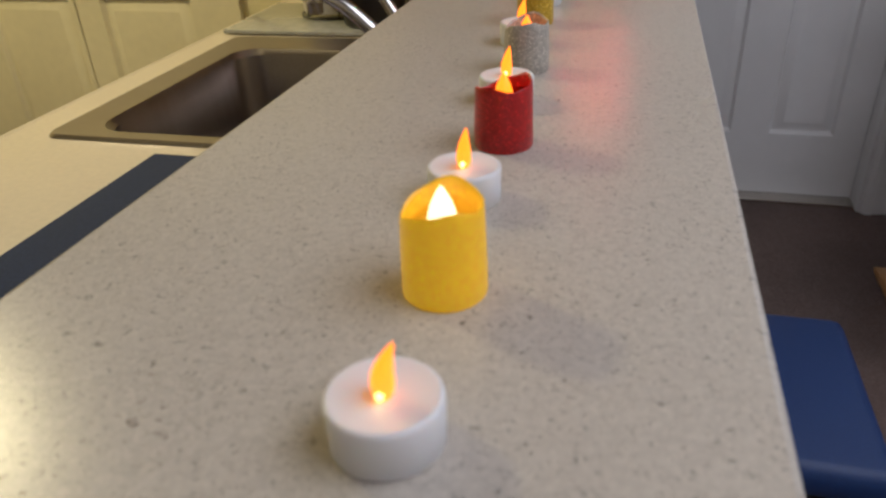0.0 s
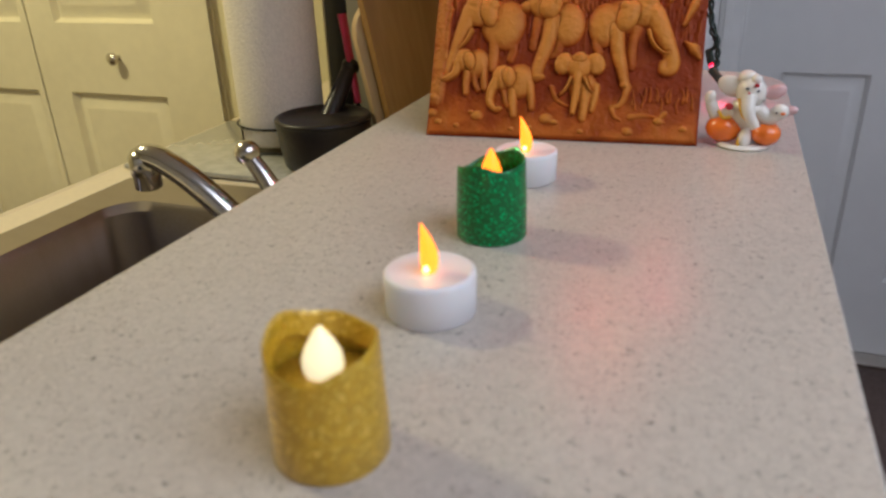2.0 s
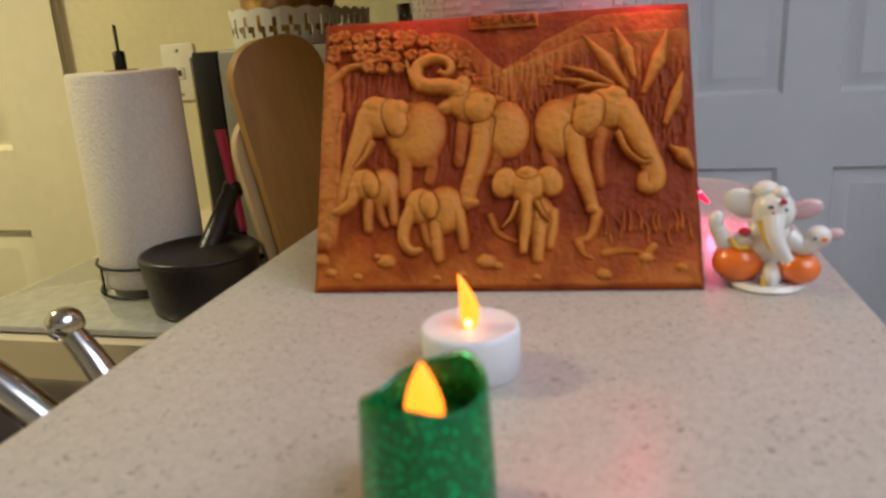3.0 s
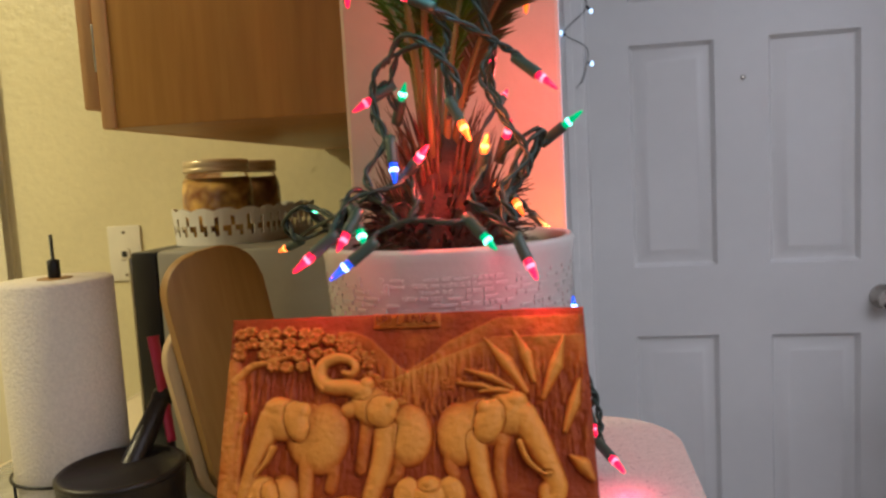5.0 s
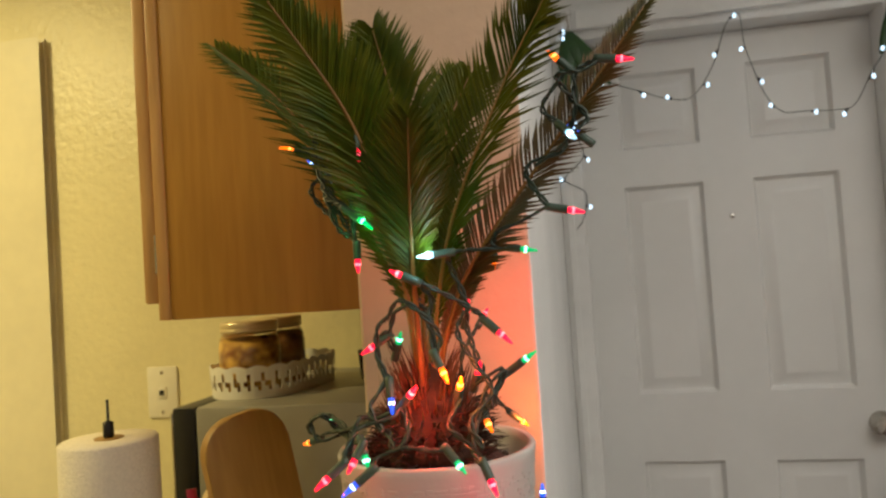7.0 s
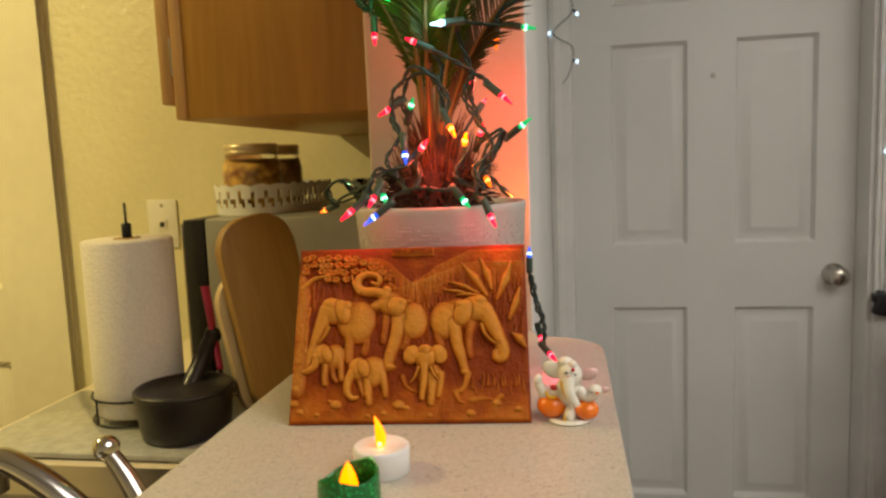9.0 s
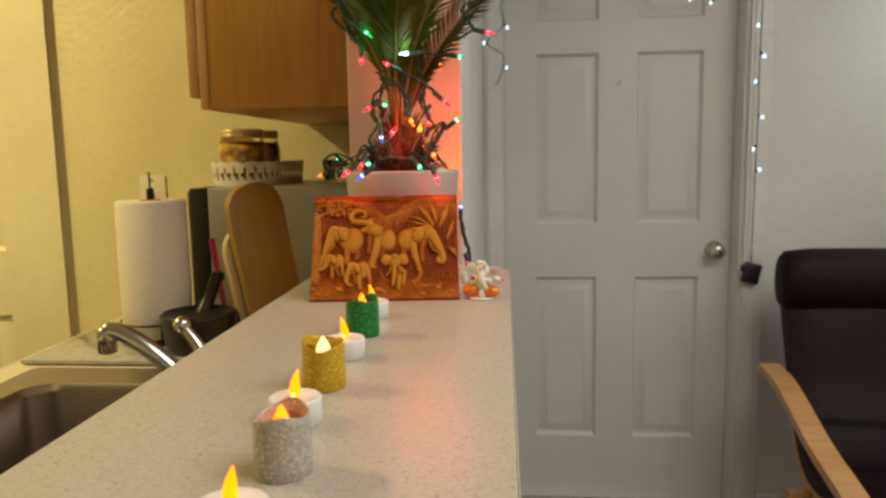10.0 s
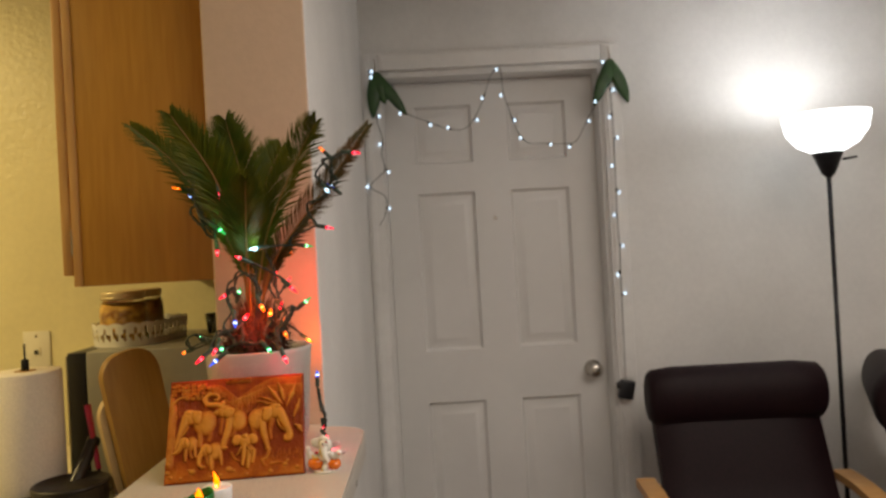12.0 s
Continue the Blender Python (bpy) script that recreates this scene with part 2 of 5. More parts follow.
FIBRE = material("dry_fibre", (0.15, 0.060, 0.020), 0.75, second=(0.06, 0.022, 0.009), grain=60)
WIRE = material("green_wire", (0.012, 0.028, 0.018), 0.45, spread=0.1)
SOCKET = material("green_socket", (0.030, 0.060, 0.042), 0.45, spread=0.1)
FAIRY_WIRE = material("fairy_wire", (0.10, 0.11, 0.10), 0.5, spread=0.1)
CLAY = relief_clay("terracotta_clay", (0.21, 0.028, 0.0015), (0.42, 0.092, 0.0035), (0.57, 0.228, 0.028))
GLAZE_WHITE = material("white_glaze", (0.82, 0.78, 0.70), 0.2, spread=0.04, coat=0.4)
GLAZE_ORANGE = material("orange_glaze", (0.92, 0.20, 0.010), 0.25, spread=0.05, coat=0.4)
GLAZE_YELLOW = material("yellow_glaze", (0.75, 0.45, 0.03), 0.25, spread=0.05, coat=0.4)
GLAZE_RED = material("red_glaze", (0.5, 0.02, 0.03), 0.25, spread=0.05, coat=0.4)
GLAZE_PINK = material("pink_glaze", (0.75, 0.50, 0.50), 0.22, spread=0.05, coat=0.4)
GLAZE_GREY = material("grey_glaze", (0.10, 0.10, 0.10), 0.25, spread=0.05, coat=0.4)
FLAME = material("amber_flame", (0.45, 0.14, 0.002), 0.4, emit=(1.0, 0.19, 0.0004), power=3.6, spread=0.1)
FLAME_CORE = material("lit_diode", (1.0, 0.7, 0.2), 0.3, emit=(1.0, 0.62, 0.16), power=5.0)
FLAME_PALE = material("pale_flame", (0.95, 0.75, 0.35), 0.3, emit=(1.0, 0.80, 0.42), power=1.0, spread=0.05)
FLAME_WHITE = material("bright_flame", (1.0, 0.85, 0.5), 0.3, emit=(1.0, 0.80, 0.42), power=2.6, spread=0.02)
BULB = {
    "red": material("red_bulb", (0.8, 0.01, 0.05), 0.1, emit=(1.0, 0.006, 0.040), power=2.0),
    "orange": material("orange_bulb", (0.9, 0.25, 0.01), 0.1, emit=(1.0, 0.12, 0.003), power=2.4),
    "green": material("green_bulb", (0.02, 0.5, 0.15), 0.1, emit=(0.005, 0.45, 0.14), power=0.9),
    "blue": material("blue_bulb", (0.02, 0.08, 0.7), 0.1, emit=(0.02, 0.10, 0.9), power=1.3),
    "white": material("cool_bulb", (0.5, 0.7, 0.9), 0.1, emit=(0.35, 0.7, 1.0), power=1.6),
}
BULB_CORE = {
    "red": material("red_filament", (1, 0.5, 0.5), 0.3, emit=(1.0, 0.10, 0.17), power=2.6),
    "orange": material("orange_filament", (1, 0.8, 0.4), 0.3, emit=(1.0, 0.30, 0.04), power=3.4),
    "green": material("green_filament", (0.5, 1, 0.7), 0.3, emit=(0.2, 1.0, 0.55), power=5.0),
    "blue": material("blue_filament", (0.6, 0.7, 1), 0.3, emit=(0.35, 0.6, 1.0), power=5.0),
    "white": material("cool_filament", (0.8, 0.9, 1), 0.3, emit=(0.6, 0.85, 1.0), power=4.5),
}
FAIRY = material("fairy_light", (0.8, 0.9, 1.0), 0.2, emit=(0.55, 0.76, 1.0), power=2.0)
SHADE_GLASS = material("frosted_shade", (0.9, 0.9, 0.92), 0.4, emit=(0.88, 0.94, 1.0), power=4.0)
MANGO_LEAF = material("mango_leaf", (0.020, 0.060, 0.016), 0.4, second=(0.03, 0.085, 0.02), grain=30)
OUTLET_DARK = material("slot_dark", (0.02, 0.02, 0.02), 0.5)

# ---------------------------------------------------------------- mesh helpers


def thing(name, label, category, group="", kind="", at=(0, 0, 0)):
    ob = new(name)
    ob.location = at
    ob.empty_display_size = 0.02
    return tagged(ob, label, category, group, kind)


def part(name, bm, mat, parent=None, label="", smooth=True, kind=""):
    me = bpy.data.meshes.new(name)
    if smooth:
        for f in bm.faces:
            f.smooth = True
        for e in bm.edges:
            if len(e.link_faces) == 2 and e.calc_face_angle(0) > 0.6:
                e.smooth = False
    bm.to_mesh(me)
    bm.free()
    for one in mat if isinstance(mat, (list, tuple)) else [mat]:
        me.materials.append(one)
    ob = new(name, me)
    if parent:
        ob.parent = parent
    if label:
        ob["label"] = label
    if kind:
        ob["kind"] = kind
    return ob


def structure(name, bm, mat, label, smooth=False):
    return tagged(part(name, bm, mat, None, "", smooth), label, name.split("_")[0], "", "structure")


def box(bm, lo, hi, bevel=0.0, segments=2, turn=None):
    lo, hi = Vector(lo), Vector(hi)
    made = bmesh.ops.create_cube(bm, size=1.0)["verts"]
    mid, size = (lo + hi) / 2, hi - lo
    for v in made:
        v.co = Vector((v.co.x * size.x, v.co.y * size.y, v.co.z * size.z))
        v.co = (turn @ v.co if turn else v.co) + mid
    if bevel:
        edges = list({e for v in made for e in v.link_edges})
        bmesh.ops.bevel(bm, geom=edges, offset=bevel, segments=segments, affect="EDGES", profile=0.5)
    return bm


def boxed(lo, hi, bevel=0.0, segments=2):
    return box(bmesh.new(), lo, hi, bevel, segments)


def lathe(bm, profile, steps=32, at=(0, 0, 0), wave=None, turn=None):
    """Revolve (radius, height) pairs; wave(angle, index) may shift a ring's height."""
    at = Vector(at)
    rings = []
    for i, (r, z) in enumerate(profile):
        ring = []
        for k in range(steps):
            a = 2 * math.pi * k / steps
            p = Vector((r * math.cos(a), r * math.sin(a), z + (wave(a, i) if wave else 0)))
            ring.append(bm.verts.new((turn @ p if turn else p) + at))
        rings.append(ring)
    for a, b in zip(rings, rings[1:]):
        for k in range(steps):
            j = (k + 1) % steps
            bm.faces.new((a[k], a[j], b[j], b[k]))
    for ring, flip in ((rings[0], True), (rings[-1], False)):
        bm.faces.new(ring[::-1] if flip else ring)
    return bm


def smooth_line(points, per=6):
    """Catmull-Rom through the points."""
    pts = [Vector(p) for p in points]
    pts = [2 * pts[0] - pts[1], *pts, 2 * pts[-1] - pts[-2]]
    out = []
    for i in range(1, len(pts) - 2):
        a, b, c, d = pts[i - 1:i + 3]
        for k in range(per):
            t = k / per
            out.append(0.5 * (2 * b + (c - a) * t + (2 * a - 5 * b + 4 * c - d) * t * t + (3 * b - a - 3 * c + d) * t ** 3))
    return out + [pts[-2]]


def tube(bm, points, r0, r1=None, sides=8, flat=1.0):
    """A round rod along points, its radius going from r0 to r1."""
    r1 = r0 if r1 is None else r1
    pts = [Vector(p) for p in points]
    side = None
    rings = []
    for i, p in enumerate(pts):
        d = (pts[min(i + 1, len(pts) - 1)] - pts[max(i - 1, 0)]).normalized()
        if side is None:
            side = d.cross(Vector((0, 0, 1)) if abs(d.z) < 0.9 else Vector((1, 0, 0))).normalized()
        side = (side - d * side.dot(d)).normalized()
        up = d.cross(side)
        r = r0 + (r1 - r0) * i / max(1, len(pts) - 1)
        rings.append([bm.verts.new(p + side * (r * math.cos(2 * math.pi * k / sides)) + up * (r * flat * math.sin(2 * math.pi * k / sides))) for k in range(sides)])
    for a, b in zip(rings, rings[1:]):
        for k in range(sides):
            j = (k + 1) % sides
            bm.faces.new((a[k], a[j], b[j], b[k]))
    bm.faces.new(rings[0][::-1])
    bm.faces.new(rings[-1])
    return bm


def blob(bm, at, radii, turn=None, u=14, v=8):
    made = bmesh.ops.create_uvsphere(bm, u_segments=u, v_segments=v, radius=1.0)["verts"]
    for p in made:
        q = Vector((p.co.x * radii[0], p.co.y * radii[1], p.co.z * radii[2]))
        p.co = (turn @ q if turn else q) + Vector(at)
    return made


def slab(bm, outline, z0, z1, bevel=0.0):
    """A flat plate with the given outline (x, y)."""
    low = [bm.verts.new((x, y, z0)) for x, y in outline]
    high = [bm.verts.new((x, y, z1)) for x, y in outline]
    bm.faces.new(low[::-1])
    top = bm.faces.new(high)
    for k in range(len(outline)):
        j = (k + 1) % len(outline)
        bm.faces.new((low[k], low[j], high[j], high[k]))
    if bevel:
        bmesh.ops.bevel(bm, geom=list(top.edges), offset=bevel, segments=2, affect="EDGES", profile=0.5)
    return bm


def arc(cx, cy, r, a0, a1, n=8):
    return [(cx + r * math.cos(radians(a0 + (a1 - a0) * k / n)), cy + r * math.sin(radians(a0 + (a1 - a0) * k / n))) for k in range(n + 1)]


def raised_panel(bm, x0, x1, z0, z1, y, out=-1, frame_w=0.034, sink=0.018):
    """A moulded door panel: a sunk moulding round a raised field, on a face at y that looks along out."""
    steps = ((0, 0.0), (0.010, sink), (0.015, sink), (frame_w + 0.008, 0.001), (frame_w + 0.016, 0.001))
    rings = []
    for inset, deep in steps:
        yy = y - out * deep
        rings.append([bm.verts.new(c) for c in ((x0 + inset, yy, z0 + inset), (x1 - inset, yy, z0 + inset), (x1 - inset, yy, z1 - inset), (x0 + inset, yy, z1 - inset))])
    for a, b in zip(rings, rings[1:]):
        for k in range(4):
            j = (k + 1) % 4
            bm.faces.new((a[k], a[j], b[j], b[k]))
    bm.faces.new(rings[-1])


def panel_face(bm, x0, x1, z0, z1, y, panels, out=-1):
    """The front face of a door at y, with rectangular holes where its panels go."""
    xs = sorted({x0, x1, *(v for p in panels for v in p[:2])})
    zs = sorted({z0, z1, *(v for p in panels for v in p[2:])})
    for a, b in zip(xs, xs[1:]):
        for c, d in zip(zs, zs[1:]):
            if any(p[0] <= a and b <= p[1] and p[2] <= c and d <= p[3] for p in panels):
                continue
            bm.faces.new([bm.verts.new(q) for q in ((a, y, c), (b, y, c), (b, y, d), (a, y, d))])
    for p in panels:
        raised_panel(bm, *p, y, out)
    bmesh.ops.remove_doubles(bm, verts=bm.verts, dist=0.0002)

# ---------------------------------------------------------------- structure
WALL_Y, DOOR_Y, KITCHEN_Y, CEIL, FLOOR = 1.675, 1.773, 1.12, 2.44, -0.07
STUB = (-0.097, 0.0957, 0.33)
structure("floor", boxed((-2.9, -2.9, FLOOR - 0.1), (3.1, 2.0, FLOOR)), CARPET, "dark brown carpet floor")
structure("ceiling", boxed((-2.9, -2.9, CEIL), (3.1, 2.0, CEIL + 0.1)), CEILING, "white textured ceiling")
structure("wall_behind", boxed((-2.9, -2.9, FLOOR), (3.1, -2.8, CEIL)), WHITE_WALL, "plain white painted wall")
structure("wall_right", boxed((3.0, -2.8, FLOOR), (3.1, 2.0, CEIL)), WHITE_WALL, "plain white painted wall")
structure("wall_left", boxed((-2.9, -2.8, FLOOR), (-2.8, 1.25, CEIL)), YELLOW_WALL, "cream painted kitchen wall")
bm = bmesh.new()
box(bm, (0.985, WALL_Y, FLOOR), (3.0, WALL_Y + 0.14, CEIL))
box(bm, (0.164, WALL_Y, 2.055), (0.985, WALL_Y + 0.14, CEIL))
box(bm, (0.0962, WALL_Y, FLOOR), (0.164, WALL_Y + 0.14, CEIL))
structure("wall_living", bm, WHITE_WALL, "white painted wall round the entrance door")
structure("wall_kitchen", boxed((-2.8, KITCHEN_Y, FLOOR), (STUB[0], KITCHEN_Y + 0.12, CEIL)), YELLOW_WALL, "cream wall with knock-down texture")
bm = bmesh.new()
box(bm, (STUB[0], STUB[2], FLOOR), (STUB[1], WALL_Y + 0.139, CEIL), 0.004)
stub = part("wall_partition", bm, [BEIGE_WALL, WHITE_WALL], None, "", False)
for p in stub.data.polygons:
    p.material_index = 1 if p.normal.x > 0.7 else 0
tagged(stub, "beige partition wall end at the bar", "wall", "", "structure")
structure("wall_bar", boxed((STUB[0], -1.55, FLOOR), (STUB[1], STUB[2] - 0.002, BAR - 0.04)), WHITE_WALL, "white half wall carrying the bar top")
bm = bmesh.new()
box(bm, (1.061, WALL_Y - 0.012, FLOOR), (3.0, WALL_Y - 0.001, FLOOR + 0.09), 0.003)
structure("baseboard", bm, TRIM_WHITE, "white baseboard along the wall")

# entrance door with its casing
bm = bmesh.new()
for lo, hi in (((0.0967, 1.658, FLOOR), (0.158, 1.674, 2.125)), ((0.990, 1.658, FLOOR), (1.060, 1.674, 2.125)), ((0.158, 1.658, 2.060), (0.990, 1.674, 2.125))):
    box(bm, lo, hi, 0.004)
    box(bm, (lo[0] + 0.012, lo[1] - 0.006, lo[2]), (hi[0] - 0.03, lo[1], hi[2] - 0.01), 0.002)
for lo, hi in (((0.1645, 1.676, FLOOR), (0.169, 1.81, 2.05)), ((0.979, 1.676, FLOOR), (0.9845, 1.81, 2.05)), ((0.169, 1.676, 2.036), (0.979, 1.81, 2.0545))):
    box(bm, lo, hi)
structure("trim_door", bm, TRIM_WHITE, "white moulded casing round the entrance door")
door = thing("door_1", "closed white six-panel entrance door", "door", kind="structure")
bm = bmesh.new()
cols = ((0.279, 0.503), (0.640, 0.868))
panels = [(a, b, c, d) for a, b in cols for c, d in ((0.188, 0.800), (0.997, 1.606), (1.720, 1.942))]
panel_face(bm, 0.170, 0.978, FLOOR + 0.012, 2.034, DOOR_Y, panels)
part("slab", bm, DOOR_WHITE, door)
part("core", boxed((0.170, DOOR_Y + 0.020, FLOOR + 0.012), (0.978, DOOR_Y + 0.045, 2.034)), DOOR_WHITE, door)
bm = bmesh.new()
lathe(bm, [(0.033, 0), (0.033, 0.006), (0.014, 0.010), (0.012, 0.030), (0.024, 0.036), (0.029, 0.050), (0.026, 0.062), (0.012, 0.067)], 24, (0.920, DOOR_Y, 0.898), turn=Matrix.Rotation(radians(90), 3, "X"))
part("door_knob", bm, SATIN_NICKEL, door, "round satin nickel knob")
part("peephole", lathe(bmesh.new(), [(0.007, 0), (0.007, 0.003), (0.004, 0.005)], 12, (0.575, DOOR_Y, 1.50), turn=Matrix.Rotation(radians(90), 3, "X")), SATIN_NICKEL, door)
part("threshold", boxed((0.170, 1.70, FLOOR), (0.978, 1.772, FLOOR + 0.012), 0.003), SATIN_NICKEL, door)

# folding closet door of the kitchen
closet = thing("door_2", "closed cream folding closet door with moulded panels", "door", kind="structure")
for x0, x1, a, b in ((-1.736, -1.119, -1.640, -1.296), (-2.346, -1.740, -2.100, -1.765)):
    bm = bmesh.new()
    panel_face(bm, x0, x1, FLOOR + 0.015, 2.03, KITCHEN_Y - 0.026, [(a, b, c, d) for c, d in ((0.19, 0.805), (0.998, 1.605), (1.72, 1.94))])
    leaf = part("leaf", bm, CREAM_DOOR, closet)
    part("leaf_core", boxed((x0, KITCHEN_Y - 0.007, FLOOR + 0.015), (x1, KITCHEN_Y - 0.002, 2.03)), CREAM_DOOR, leaf)
part("pull_knob", lathe(bmesh.new(), [(0.008, 0), (0.007, 0.012), (0.016, 0.02), (0.017, 0.028), (0.008, 0.034)], 16, (-1.436, KITCHEN_Y - 0.026, 0.907), turn=Matrix.Rotation(radians(90), 3, "X")), SATIN_NICKEL, closet)

# ---------------------------------------------------------------- bar and kitchen worktop
bm = bmesh.new()
outline = [(-0.140, -1.6), (0.1745, -1.6), *arc(0.1145, 0.237, 0.060, 0, 90, 10), (0.097, 0.297), (0.097, STUB[2] - 0.002), (-0.140, STUB[2] - 0.002)]
slab(bm, outline, BAR - 0.038, BAR, 0.004)
bar = thing("bar_top", "speckled beige laminate bar top with rounded corner", "countertop")
part("top", bm, BAR_TOP, bar, smooth=False)
part("edge_band", boxed((0.1748, -1.6, BAR - 0.037), (0.1762, 0.235, BAR - 0.005), 0.0005), BAR_TOP, bar, "laminate edge band")

work = thing("kitchen_worktop", "cream laminate kitchen worktop with a sink cutout", "countertop")
bm = bmesh.new()
loops = []
for z in (SINK_TOP - 0.038, SINK_TOP):
    for x0, y0, x1, y1 in ((-0.763, -1.6, -0.098, KITCHEN_Y - 0.001), (-0.680, -0.236, -0.190, 0.305)):
        loops.append([bm.verts.new((x, y, z)) for x, y in ((x0, y0), (x1, y0), (x1, y1), (x0, y1))])
for a, b in ((0, 1), (3, 2), (2, 0), (1, 3)):
    for k in range(4):
        j = (k + 1) % 4
        bm.faces.new((loops[a][k], loops[b][k], loops[b][j], loops[a][j]))
bmesh.ops.recalc_face_normals(bm, faces=bm.faces)
part("top", bm, WORKTOP, work, smooth=False)
part("front_lip", boxed((-0.775, -1.6, SINK_TOP - 0.04), (-0.763, KITCHEN_Y - 0.001, SINK_TOP + 0.001), 0.004), WORKTOP, work)

for y0, y1 in ((-1.6, -0.7), (-0.698, -0.27), (-0.268, 0.34), (0.342, KITCHEN_Y - 0.002)):
    unit = thing("base_cabinet", "cream base cabinet below the kitchen worktop", "cabinet", "base cabinets", at=(-0.36, (y0 + y1) / 2, FLOOR))
    inv = Vector((0.36, -(y0 + y1) / 2, 0))
    unit.scale = (1, 1, 1.08)
    sunk = 0.58 if y0 == -0.268 else SINK_TOP - 0.0405
    b1 = boxed(Vector((-0.73, y0, 0)) + inv, Vector((-0.10, y1, sunk)) + inv)
    part("body", b1, CREAM_DOOR, unit, smooth=False)
    part("door", boxed(Vector((-0.75, y0 + 0.01, 0.1)) + inv, Vector((-0.731, y1 - 0.01, SINK_TOP - 0.06)) + inv, 0.004), CREAM_DOOR, unit)

sink = thing("kitchen_sink", "stainless steel kitchen sink with one deep bowl", "sink")
bm = bmesh.new()


def rounded(x0, x1, y0, y1, r, n=5):
    return [*arc(x1 - r, y1 - r, r, 0, 90, n), *arc(x0 + r, y1 - r, r, 90, 180, n), *arc(x0 + r, y0 + r, r, 180, 270, n), *arc(x1 - r, y0 + r, r, 270, 360, n)]


rings = []
for (x0, x1, y0, y1, r, z) in ((-0.700, -0.172, -0.256, 0.325, 0.02, SINK_TOP + 0.001), (-0.696, -0.176, -0.252, 0.321, 0.02, SINK_TOP + 0.006), (-0.645, -0.292, -0.222, 0.240, 0.05, SINK_TOP + 0.003),
                               (-0.637, -0.300, -0.214, 0.232, 0.05, SINK_TOP - 0.008), (-0.629, -0.308, -0.206, 0.224, 0.05, SINK_TOP - 0.160), (-0.605, -0.330, -0.182, 0.198, 0.04, SINK_TOP - 0.182)):
    rings.append([bm.verts.new((x, y, z)) for x, y in rounded(x0, x1, y0, y1, r)])
for a, b in zip(rings, rings[1:]):
    for k in range(len(a)):
        j = (k + 1) % len(a)
        bm.faces.new((a[k], b[k], b[j], a[j]))
bm.faces.new(rings[-1])
bmesh.ops.recalc_face_normals(bm, faces=bm.faces)
part("basin", bm, STEEL, sink)
part("drain", lathe(bmesh.new(), [(0.04, 0), (0.04, 0.003), (0.02, 0.001)], 24, (-0.47, 0.01, SINK_TOP - 0.181)), CHROME, sink)

tap = thing("kitchen_faucet", "chrome faucet with a slanting spout and ball handle", "faucet", at=(-0.222, 0.015, SINK_TOP + 0.005))
part("base", lathe(bmesh.new(), [(0.034, 0), (0.034, 0.006), (0.026, 0.012), (0.024, 0.05), (0.019, 0.062), (0.008, 0.066)], 28), CHROME, tap)
part("spout", tube(bmesh.new(), smooth_line([(-0.006, -0.001, 0.040), (-0.045, -0.004, 0.082), (-0.090, -0.007, 0.124), (-0.122, -0.009, 0.145), (-0.140, -0.010, 0.150), (-0.150, -0.010, 0.146)]), 0.0125, 0.0110, 16), CHROME, tap)
part("aerator", lathe(bmesh.new(), [(0.009, 0.118), (0.0125, 0.120), (0.0125, 0.132), (0.0135, 0.133), (0.0135, 0.150), (0.010, 0.155)], 20, (-0.146, -0.010, 0)), CHROME, tap)
part("handle", tube(bmesh.new(), smooth_line([(0.0, 0.006, 0.058), (-0.012, 0.012, 0.090), (-0.034, 0.018, 0.124), (-0.052, 0.021, 0.146)]), 0.0115, 0.0075, 14), CHROME, tap)
knob_bm = bmesh.new()
blob(knob_bm, (-0.055, 0.022, 0.150), (0.0118, 0.0118, 0.0118), u=20, v=12)
part("handle_ball", knob_bm, CHROME, tap)

spoon = thing("spoon", "steel spoon lying in the sink", "spoon", at=(-0.53, 0.10, SINK_TOP - 0.178))
part("handle", tube(bmesh.new(), smooth_line([(-0.06, -0.07, 0.003), (-0.02, -0.02, 0.006), (0.02, 0.035, 0.004)]), 0.003, 0.0045, 8, 0.5), CHROME, spoon)
bowl_bm = bmesh.new()
blob(bowl_bm, (0.036, 0.057, 0.006), (0.017, 0.026, 0.005), Matrix.Rotation(radians(-36), 3, "Z"))
part("bowl", bowl_bm, CHROME, spoon)

mat_ob = thing("drying_mat", "dark navy cloth drying mat on the worktop", "mat", at=(-0.30, -0.7, SINK_TOP))
part("cloth", boxed((-0.188, -0.4, 0.0), (0.13, 0.404, 0.007), 0.003), NAVY, mat_ob)

gb = thing("glass_board", "grey marbled glass worktop saver under the towel roll", "board", at=(-0.47, 0.49, SINK_TOP))
part("plate", boxed((-0.275, -0.140, 0.003), (0.27, 0.140, 0.011), 0.002), GLASS_BOARD, gb)
for a, b in ((-0.25, -0.12), (0.25, -0.12), (-0.25, 0.12), (0.25, 0.12)):
    part("foot", lathe(bmesh.new(), [(0.008, 0), (0.008, 0.003)], 10, (a, b, 0)), BLACK_PLASTIC, gb)
GB = SINK_TOP + 0.011

